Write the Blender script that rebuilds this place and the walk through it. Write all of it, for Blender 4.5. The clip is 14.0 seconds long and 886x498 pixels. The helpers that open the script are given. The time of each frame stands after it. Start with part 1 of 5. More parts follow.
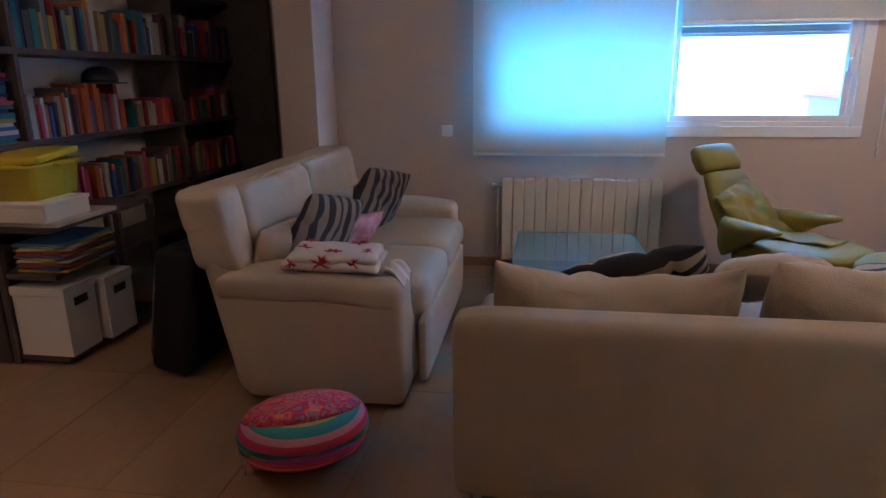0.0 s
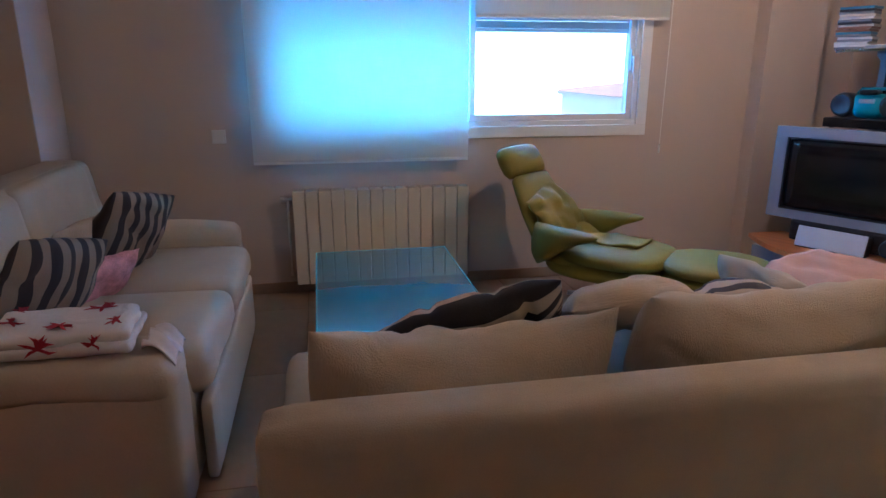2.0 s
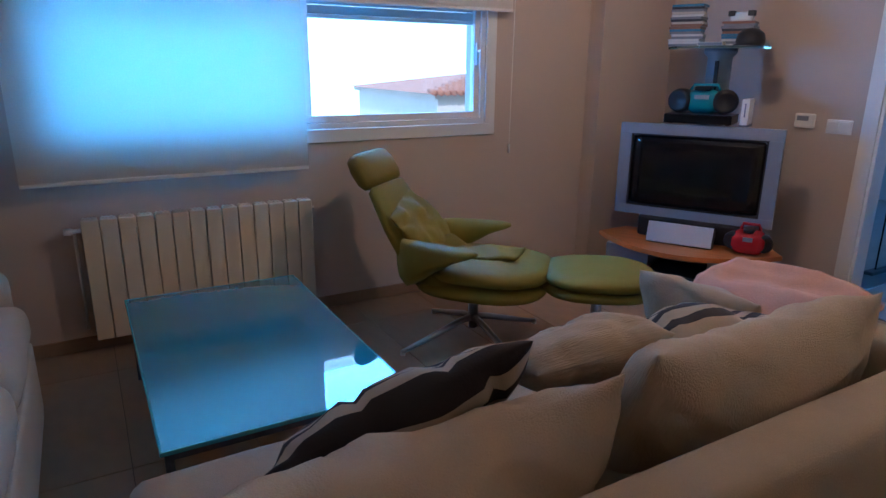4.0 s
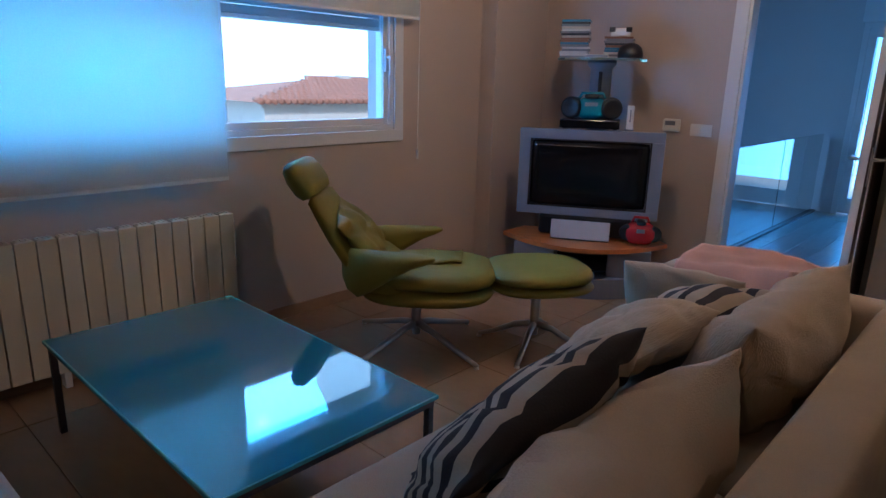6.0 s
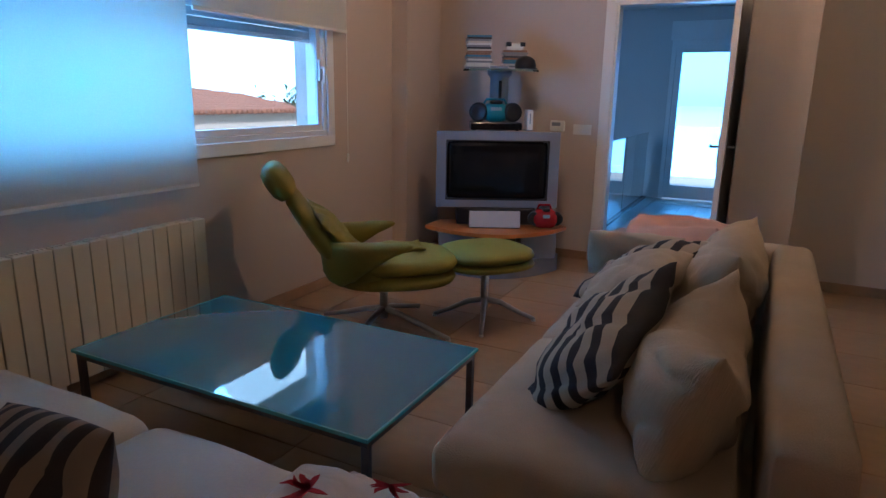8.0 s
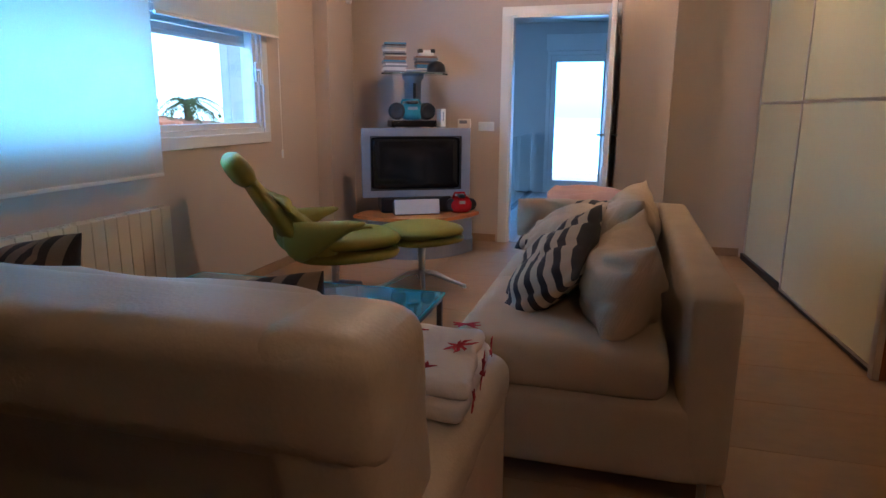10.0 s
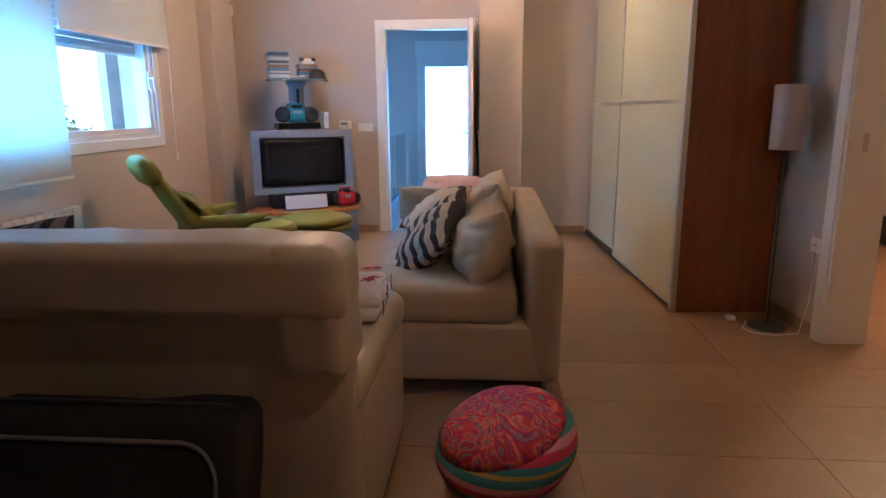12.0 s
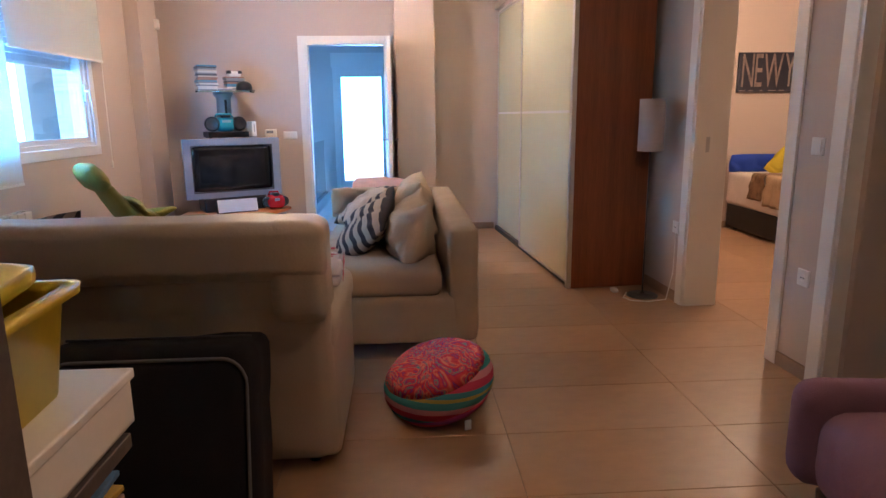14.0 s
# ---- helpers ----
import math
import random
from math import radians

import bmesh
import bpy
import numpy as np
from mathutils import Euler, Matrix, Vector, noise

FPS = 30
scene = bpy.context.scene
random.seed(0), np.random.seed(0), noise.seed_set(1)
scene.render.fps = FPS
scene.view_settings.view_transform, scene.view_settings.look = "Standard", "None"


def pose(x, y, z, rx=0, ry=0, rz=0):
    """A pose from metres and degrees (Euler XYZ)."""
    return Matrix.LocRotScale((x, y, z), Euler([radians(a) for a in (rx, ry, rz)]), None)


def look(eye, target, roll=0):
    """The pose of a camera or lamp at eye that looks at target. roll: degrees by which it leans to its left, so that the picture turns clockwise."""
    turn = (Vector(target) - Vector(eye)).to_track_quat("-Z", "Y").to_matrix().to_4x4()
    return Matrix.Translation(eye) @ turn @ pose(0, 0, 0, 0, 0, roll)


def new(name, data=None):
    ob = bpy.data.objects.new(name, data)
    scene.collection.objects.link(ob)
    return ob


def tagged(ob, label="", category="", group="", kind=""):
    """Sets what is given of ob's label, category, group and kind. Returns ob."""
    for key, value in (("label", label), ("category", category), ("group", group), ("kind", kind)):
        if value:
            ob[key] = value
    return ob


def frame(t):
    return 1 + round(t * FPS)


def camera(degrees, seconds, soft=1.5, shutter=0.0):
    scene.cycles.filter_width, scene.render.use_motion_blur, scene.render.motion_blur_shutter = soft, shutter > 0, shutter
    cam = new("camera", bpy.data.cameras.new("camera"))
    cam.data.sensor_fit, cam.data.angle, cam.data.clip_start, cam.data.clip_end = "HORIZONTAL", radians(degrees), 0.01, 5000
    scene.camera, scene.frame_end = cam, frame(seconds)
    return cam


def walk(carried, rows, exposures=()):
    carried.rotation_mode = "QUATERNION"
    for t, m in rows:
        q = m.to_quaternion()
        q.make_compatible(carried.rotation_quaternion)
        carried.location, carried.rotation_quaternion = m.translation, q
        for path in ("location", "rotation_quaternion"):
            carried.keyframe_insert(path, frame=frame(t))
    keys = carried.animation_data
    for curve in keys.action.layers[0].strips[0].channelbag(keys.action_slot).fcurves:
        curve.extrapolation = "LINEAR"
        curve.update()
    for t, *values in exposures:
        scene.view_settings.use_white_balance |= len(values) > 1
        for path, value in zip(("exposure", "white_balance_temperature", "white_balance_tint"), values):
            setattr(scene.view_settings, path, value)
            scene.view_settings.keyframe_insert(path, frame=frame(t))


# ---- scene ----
cam = camera(70.1, 14.0)
PATH = [
    (0, (-3.803, -4.826, 1.378), (-4.101, -2.92, 0.851), -0.6),
    (0.5, (-3.808, -4.684, 1.384), (-3.956, -2.761, 0.855), -0.6),
    (1, (-3.847, -4.513, 1.374), (-3.819, -2.585, 0.845), -0.4),
    (1.5, (-3.865, -4.363, 1.379), (-3.676, -2.445, 0.841), -0.3),
    (2, (-3.895, -4.208, 1.38), (-3.529, -2.318, 0.836), -0.0),
    (2.5, (-3.914, -4.061, 1.361), (-3.391, -2.208, 0.82), -0.0),
    (3, (-3.939, -3.882, 1.35), (-3.259, -2.08, 0.809), 0.1),
    (3.5, (-3.935, -3.748, 1.367), (-3.14, -1.998, 0.816), 0.2),
    (4, (-4.028, -3.566, 1.366), (-3.077, -1.896, 0.813), 0.5),
    (6.5, (-4.732, -3.065, 1.326), (-3.229, -1.845, 0.822), 1.2),
    (7, (-4.936, -2.969, 1.316), (-3.347, -1.859, 0.823), 0.9),
    (7.5, (-5.119, -2.876, 1.3), (-3.457, -1.872, 0.82), 1.0),
    (8, (-5.337, -2.78, 1.308), (-3.605, -1.9, 0.831), 1.0),
    (10.5, (-6.225, -2.627, 1.175), (-4.32, -2.192, 0.747), 0.1),
    (11, (-6.45, -2.63, 1.187), (-4.525, -2.302, 0.755), -0.1),
    (11.5, (-6.587, -2.663, 1.192), (-4.648, -2.426, 0.763), -0.3),
    (12, (-6.712, -2.7, 1.209), (-4.765, -2.548, 0.779), -0.4),
    (12.5, (-6.833, -2.728, 1.212), (-4.88, -2.643, 0.789), -0.6),
    (13, (-7.008, -2.723, 1.231), (-5.053, -2.706, 0.807), -0.8),
    (13.5, (-7.17, -2.669, 1.235), (-5.215, -2.726, 0.816), -0.7),
    (14, (-7.343, -2.617, 1.237), (-5.39, -2.739, 0.823), -0.6),
]
walk(cam, [(t, look(eye, target, roll)) for t, eye, target, roll in PATH],
     exposures=[(0, -0.2, 5050, 14), (2.5, -0.4, 5050, 14), (4, -0.75, 5000, 14), (6.5, -1.05, 5250, 14), (8, -0.9, 5600, 14), (10.5, -0.25, 6000, 14), (12, 0.15, 5830, 14), (14, 0.5, 5520, 14)])
SKY, WINDOW, WINDOW_HIGH, HALL = 0.15, 175.0, 260.0, 55.0
WARM = (1.0, 0.64, 0.37)
# x, y, power; all unseen, the fourth is added fill for bookcase and sofa back
LAMPS = [(-1.87, -1.5, 54.0), (-1.7, -3.25, 17.0), (-0.95, -2.45, 5.0), (-6.0, -3.3, 15.0), (-2.0, -5.9, 85.0)]


# ---- light ----
world = bpy.data.worlds.new("world")
scene.world = world
world.use_nodes = True
_n = world.node_tree.nodes
_sky = _n.new("ShaderNodeTexSky")
_sky.sky_type = "NISHITA"
_sky.sun_disc = False
_sky.sun_elevation = radians(38)
_sky.sun_rotation = radians(200)
world.node_tree.links.new(_sky.outputs[0], _n["Background"].inputs[0])
_n["Background"].inputs[1].default_value = SKY


def lamp(name, kind, m, power, colour, size=0.1, size_y=None):
    d = bpy.data.lights.new(name, kind)
    d.energy, d.color = power, colour
    if kind == "AREA":
        d.shape = "RECTANGLE"
        d.size, d.size_y = size, size_y or size
    elif kind == "SUN":
        d.angle = radians(size)
    else:
        d.shadow_soft_size = size
    ob = new(name, d)
    ob.matrix_world = m
    return ob


lamp("sun", "SUN", look((0, 0, 0), (0.35, 0.75, -0.62)), 5.0, (1.0, 0.95, 0.88), 0.5)
lamp("window_skylight", "AREA", look((-3.53, 0.20, 1.34), (-3.53, -2, 1.30)), WINDOW, (0.09, 0.45, 1.0), 1.22, 0.56)
lamp("window_skylight_high", "AREA", look((-2.4, 1.5, 2.45), (-2.4, 0.1, 1.3)), WINDOW_HIGH, (0.09, 0.43, 1.0), 2.4, 0.9)
lamp("hall_skylight", "AREA", look((4.35, -2.0, 1.1), (0, -2.0, 0.9)), HALL, (0.10, 0.45, 1.0), 0.9, 1.8)
# warm bulbs out of view, plus one fill light with no source of its own
for _x, _y, _p in LAMPS:
    lamp("bulb_and_fill", "POINT", pose(_x, _y, 2.36), _p, WARM, 0.045)


# ---- materials ----
def material(name, colour, rough=0.6, metal=0.0, vary=0.12, scale=6.0, grain=60.0, bump=0.06, stretch=(1, 1, 1),
             coat=0.0, per_object=0.0, trans=0.0, ior=1.45, alpha=1.0, emit=None, space="Object", fold=0.0, folds=7.0):
    """A surface with patches and grain at two sizes, and fine relief."""
    m = bpy.data.materials.new(name)
    m.use_nodes = True
    t = m.node_tree
    b = t.nodes["Principled BSDF"]
    b.inputs["Roughness"].default_value = rough
    b.inputs["Metallic"].default_value = metal
    b.inputs["Coat Weight"].default_value = coat
    b.inputs["Transmission Weight"].default_value = trans
    b.inputs["IOR"].default_value = ior
    b.inputs["Alpha"].default_value = alpha
    if emit:
        b.inputs["Emission Color"].default_value = (*emit[0], 1)
        b.inputs["Emission Strength"].default_value = emit[1]
    co = t.nodes.new("ShaderNodeTexCoord")
    mp = t.nodes.new("ShaderNodeMapping")
    mp.inputs["Scale"].default_value = stretch
    t.links.new(co.outputs[space], mp.inputs[0])
    big = t.nodes.new("ShaderNodeTexNoise")
    big.inputs["Scale"].default_value = scale
    big.inputs["Detail"].default_value = 4
    fine = t.nodes.new("ShaderNodeTexNoise")
    fine.inputs["Scale"].default_value = grain
    fine.inputs["Detail"].default_value = 3
    for k in (big, fine):
        t.links.new(mp.outputs[0], k.inputs["Vector"])
    mix = t.nodes.new("ShaderNodeMath")
    mix.operation = "MULTIPLY_ADD"
    mix.inputs[1].default_value = 0.35
    t.links.new(fine.outputs[0], mix.inputs[0])
    half = t.nodes.new("ShaderNodeMath")
    half.operation = "MULTIPLY"
    half.inputs[1].default_value = 0.65
    t.links.new(big.outputs[0], half.inputs[0])
    t.links.new(half.outputs[0], mix.inputs[2])
    last = mix
    if per_object:
        info = t.nodes.new("ShaderNodeObjectInfo")
        add = t.nodes.new("ShaderNodeMath")
        add.operation = "MULTIPLY_ADD"
        add.inputs[1].default_value = per_object
        t.links.new(info.outputs["Random"], add.inputs[0])
        t.links.new(mix.outputs[0], add.inputs[2])
        last = add
    ramp = t.nodes.new("ShaderNodeValToRGB")
    lo = [max(0.0, c * (1 - vary)) for c in colour]
    hi = [min(1.0, c * (1 + vary)) for c in colour]
    ramp.color_ramp.elements[0].position, ramp.color_ramp.elements[0].color = 0.3, (*lo, 1)
    ramp.color_ramp.elements[1].position, ramp.color_ramp.elements[1].color = 0.7 + per_object, (*hi, 1)
    t.links.new(last.outputs[0], ramp.inputs[0])
    t.links.new(ramp.outputs[0], b.inputs["Base Color"])
    if bump:
        bm_ = t.nodes.new("ShaderNodeBump")
        bm_.inputs["Strength"].default_value = bump
        bm_.inputs["Distance"].default_value = 0.01
        t.links.new(fine.outputs[0], bm_.inputs["Height"])
        t.links.new(bm_.outputs[0], b.inputs["Normal"])
        if fold:
            creases(t, co.outputs[space], bm_, fold, folds)
    return m


def creases(t, source, bump, strength, size):
    """Soft folds and creases under the fine relief of cloth and leather."""
    nz = t.nodes.new("ShaderNodeTexNoise")
    nz.inputs["Scale"].default_value = size
    nz.inputs["Detail"].default_value = 2.5
    nz.inputs["Distortion"].default_value = 0.9
    t.links.new(source, nz.inputs["Vector"])
    under = t.nodes.new("ShaderNodeBump")
    under.inputs["Strength"].default_value = strength
    under.inputs["Distance"].default_value = 0.03
    t.links.new(nz.outputs[0], under.inputs["Height"])
    t.links.new(under.outputs[0], bump.inputs["Normal"])


def striped(name, axis, stops, repeat, rough=0.85, bump=0.1, wobble=0.0):
    """Woven bands of colour along one axis of the object: stops are (start, colour)."""
    m = bpy.data.materials.new(name)
    m.use_nodes = True
    t = m.node_tree
    b = t.nodes["Principled BSDF"]
    b.inputs["Roughness"].default_value = rough
    co = t.nodes.new("ShaderNodeTexCoord")
    sep = t.nodes.new("ShaderNodeSeparateXYZ")
    src = co.outputs["Object"]
    if wobble:
        nz = t.nodes.new("ShaderNodeTexNoise")
        nz.inputs["Scale"].default_value = 9
        t.links.new(src, nz.inputs["Vector"])
        mixv = t.nodes.new("ShaderNodeMixRGB")
        mixv.blend_type = "LINEAR_LIGHT"
        mixv.inputs[0].default_value = wobble
        t.links.new(src, mixv.inputs[1])
        t.links.new(nz.outputs["Color"], mixv.inputs[2])
        src = mixv.outputs[0]
    t.links.new(src, sep.inputs[0])
    mul = t.nodes.new("ShaderNodeMath")
    mul.operation = "MULTIPLY_ADD"
    mul.inputs[1].default_value, mul.inputs[2].default_value = repeat, 0.5
    t.links.new(sep.outputs["XYZ".index(axis)], mul.inputs[0])
    fr = t.nodes.new("ShaderNodeMath")
    fr.operation = "FRACT"
    t.links.new(mul.outputs[0], fr.inputs[0])
    ramp = t.nodes.new("ShaderNodeValToRGB")
    ramp.color_ramp.interpolation = "CONSTANT"
    while len(ramp.color_ramp.elements) < len(stops):
        ramp.color_ramp.elements.new(0.5)
    for e, (p, c) in zip(ramp.color_ramp.elements, stops):
        e.position, e.color = p, (*c, 1)
    t.links.new(fr.outputs[0], ramp.inputs[0])
    t.links.new(ramp.outputs[0], b.inputs["Base Color"])
    fine = t.nodes.new("ShaderNodeTexNoise")
    fine.inputs["Scale"].default_value = 160
    t.links.new(co.outputs["Object"], fine.inputs["Vector"])
    bp = t.nodes.new("ShaderNodeBump")
    bp.inputs["Strength"].default_value, bp.inputs["Distance"].default_value = bump, 0.01
    t.links.new(fine.outputs[0], bp.inputs["Height"])
    t.links.new(bp.outputs[0], b.inputs["Normal"])
    return m


WALL = material("wall_paint", (0.56, 0.47, 0.41), 0.85, vary=0.035, scale=1.3, grain=120, bump=0.04)
WHITE_WALL = material("hall_paint", (0.62, 0.64, 0.66), 0.85, vary=0.03, scale=1.3, grain=120, bump=0.04)
CEILING = material("ceiling_paint", (0.75, 0.72, 0.68), 0.9, vary=0.03, scale=1.0, grain=120, bump=0.03)
WHITE = material("white_lacquer", (0.80, 0.78, 0.74), 0.35, vary=0.03, scale=3, grain=90, bump=0.02)
PVC = material("white_pvc", (0.80, 0.82, 0.84), 0.3, vary=0.03, scale=3, grain=90, bump=0.02)
PLASTIC = material("white_plastic", (0.78, 0.77, 0.73), 0.4, vary=0.03, scale=8, grain=90, bump=0.02)
TILE = material("floor_tile", (0.37, 0.225, 0.125), 0.40, vary=0.22, scale=2.2, grain=22, bump=0.05, per_object=0.22, stretch=(1, 0.5, 1))
GROUT = material("grout", (0.19, 0.13, 0.085), 0.9, vary=0.15)
SKIRT = material("skirting_tile", (0.33, 0.22, 0.14), 0.45, vary=0.15, scale=4, grain=25, bump=0.04)
HALLFLOOR = material("hall_plank", (0.30, 0.30, 0.30), 0.3, vary=0.3, scale=1.5, grain=10, bump=0.04, stretch=(0.4, 5, 1), per_object=0.15)
LEATHER = material("cream_leather", (0.55, 0.47, 0.365), 0.42, vary=0.07, scale=5, grain=130, bump=0.12, fold=0.13, folds=5.0)
FABRIC = material("beige_fabric", (0.46, 0.37, 0.27), 0.92, vary=0.08, scale=7, grain=260, bump=0.25, fold=0.16, folds=5.0)
CORD = material("beige_corduroy", (0.50, 0.40, 0.29), 0.92, vary=0.09, scale=7, grain=240, bump=0.35, stretch=(1, 1, 0.08), fold=0.3, folds=6.0)
GREEN = material("olive_upholstery", (0.205, 0.168, 0.018), 0.62, vary=0.12, scale=5, grain=300, bump=0.2, fold=0.14, folds=6.0)
STEEL = material("brushed_steel", (0.55, 0.55, 0.55), 0.3, 1.0, vary=0.08, scale=10, grain=120, bump=0.03)
DARKSTEEL = material("dark_steel", (0.12, 0.12, 0.13), 0.4, 0.8, vary=0.1, bump=0.03)
BLACK = material("black_plastic", (0.012, 0.012, 0.014), 0.4, vary=0.2, bump=0.03)
SCREEN = material("dark_screen", (0.006, 0.006, 0.007), 0.12, vary=0.1, bump=0.0)
SILVER = material("silver_plastic", (0.24, 0.265, 0.32), 0.42, 0.15, vary=0.05, bump=0.03)
ORANGE = material("cherry_veneer", (0.50, 0.17, 0.045), 0.35, vary=0.2, scale=3, grain=18, bump=0.03, stretch=(0.6, 8, 8))
MAHOGANY = material("mahogany_veneer", (0.24, 0.07, 0.022), 0.35, vary=0.28, scale=2.5, grain=20, bump=0.03, stretch=(7, 7, 0.35))
SHELFWOOD = material("black_brown_wood", (0.085, 0.066, 0.062), 0.5, vary=0.3, scale=3, grain=22, bump=0.05, stretch=(3, 0.5, 3))
WENGE = material("dark_wenge", (0.08, 0.055, 0.047), 0.45, vary=0.3, scale=2.5, grain=22, bump=0.05, stretch=(7, 7, 0.4))
PALEGLASS = material("pale_green_glass", (0.70, 0.69, 0.48), 0.16, vary=0.03, scale=1.2, grain=60, bump=0.0, coat=0.4)
ALU = material("aluminium", (0.55, 0.53, 0.50), 0.35, 0.9, vary=0.06, bump=0.02)
ENAMEL = material("radiator_enamel", (0.74, 0.69, 0.57), 0.35, vary=0.03, scale=4, grain=90, bump=0.03)
TEAL = material("teal_plastic", (0.012, 0.20, 0.27), 0.35, vary=0.1, bump=0.02)
RED = material("red_plastic", (0.42, 0.012, 0.018), 0.25, vary=0.1, bump=0.02)
YELLOWBOX = material("yellow_translucent_plastic", (0.60, 0.47, 0.02), 0.3, vary=0.1, bump=0.02)
BAGCLOTH = material("black_nylon", (0.008, 0.008, 0.012), 0.75, vary=0.3, scale=6, grain=300, bump=0.2)
PIPING = material("grey_piping", (0.16, 0.16, 0.17), 0.6, vary=0.1, bump=0.05)
PINKPRINT = material("pink_print", (0.62, 0.30, 0.32), 0.92, vary=0.45, scale=22, grain=200, bump=0.2)
PINK = material("pink_waffle_throw", (0.60, 0.37, 0.31), 0.95, vary=0.1, scale=9, grain=220, bump=0.3)
MAUVE = material("mauve_velvet", (0.20, 0.105, 0.15), 0.85, vary=0.15, scale=6, grain=260, bump=0.2, fold=0.2, folds=6.0)
BLUECLOTH = material("blue_cotton", (0.02, 0.06, 0.42), 0.9, vary=0.12, grain=220, bump=0.15)
YELLOWCLOTH = material("yellow_cotton", (0.62, 0.50, 0.03), 0.9, vary=0.12, grain=220, bump=0.15)
WHITECLOTH = material("white_cotton", (0.72, 0.66, 0.64), 0.92, vary=0.05, grain=220, bump=0.15, fold=0.35, folds=9.0)
FUR = material("brown_fur", (0.20, 0.125, 0.07), 0.95, vary=0.5, scale=18, grain=160, bump=0.6, stretch=(1, 1, 0.4))
SHADE = material("frosted_shade", (0.40, 0.37, 0.41), 0.5, vary=0.04, bump=0.02)
ROOFTILE = material("clay_roof", (0.55, 0.26, 0.18), 0.8, vary=0.25, scale=3, grain=14, bump=0.1, per_object=0.2)
STUCCO = material("white_stucco", (0.80, 0.77, 0.72), 0.9, vary=0.06, grain=50, bump=0.1)
SHUTTER = material("shutter_slat", (0.60, 0.66, 0.70), 0.5, vary=0.05, bump=0.02)
LEAF = material("leaf", (0.06, 0.11, 0.035), 0.6, vary=0.4, scale=9, per_object=0.2)
BARK = material("bark", (0.14, 0.10, 0.07), 0.9, vary=0.3, grain=30, bump=0.3)
GROUND = material("ground_earth", (0.45, 0.42, 0.37), 0.95, vary=0.2, scale=0.4, grain=6, bump=0.2)

_black, _sand = (0.018, 0.016, 0.02), (0.42, 0.34, 0.25)
STRIPE = striped("black_sand_stripe", "X", [(0.0, _black), (0.48, _sand)], 15.0)
STRIPE2 = striped("dark_sand_stripe", "X", [(0.0, (0.028, 0.022, 0.024)), (0.5, (0.24, 0.18, 0.13))], 12.0)


def glass(name, colour, rough=0.0):
    m = bpy.data.materials.new(name)
    m.use_nodes = True
    b = m.node_tree.nodes["Principled BSDF"]
    b.inputs["Base Color"].default_value = (*colour, 1)
    b.inputs["Roughness"].default_value = rough
    b.inputs["Transmission Weight"].default_value = 1.0
    b.inputs["IOR"].default_value = 1.45
    return m


GLASS = glass("clear_glass", (0.95, 0.98, 0.98))
SHELFGLASS = glass("green_shelf_glass", (0.55, 0.78, 0.74))


def blind_cloth():
    """Thin woven screen: part of the daylight comes through it."""
    m = bpy.data.materials.new("blind_screen_cloth")
    m.use_nodes = True
    t = m.node_tree
    out = t.nodes["Material Output"]
    d = t.nodes.new("ShaderNodeBsdfDiffuse")
    tr = t.nodes.new("ShaderNodeBsdfTranslucent")
    mix = t.nodes.new("ShaderNodeMixShader")
    nz = t.nodes.new("ShaderNodeTexNoise")
    nz.inputs["Scale"].default_value = 200
    ramp = t.nodes.new("ShaderNodeValToRGB")
    ramp.color_ramp.elements[0].color, ramp.color_ramp.elements[1].color = (0.70, 0.67, 0.60, 1), (0.82, 0.79, 0.72, 1)
    t.links.new(nz.outputs[0], ramp.inputs[0])
    t.links.new(ramp.outputs[0], d.inputs[0])
    t.links.new(ramp.outputs[0], tr.inputs[0])
    mix.inputs[0].default_value = 0.42
    t.links.new(d.outputs[0], mix.inputs[1])
    t.links.new(tr.outputs[0], mix.inputs[2])
    t.links.new(mix.outputs[0], out.inputs[0])
    return m


BLIND = blind_cloth()


def table_glass():
    """Back-painted blue-grey glass with a polished top."""
    m = material("blue_tabletop_glass", (0.018, 0.19, 0.28), 0.04, vary=0.04, scale=2, grain=60, bump=0.0, coat=1.0)
    m.node_tree.nodes["Principled BSDF"].inputs["Coat Roughness"].default_value = 0.0
    return m


TABLEGLASS = table_glass()
# lighter than the tabletop: daylight in the glass edge, put into the colour
LITEDGE = material("lit_glass_edge", (0.10, 0.42, 0.50), 0.08, vary=0.05, bump=0.0)


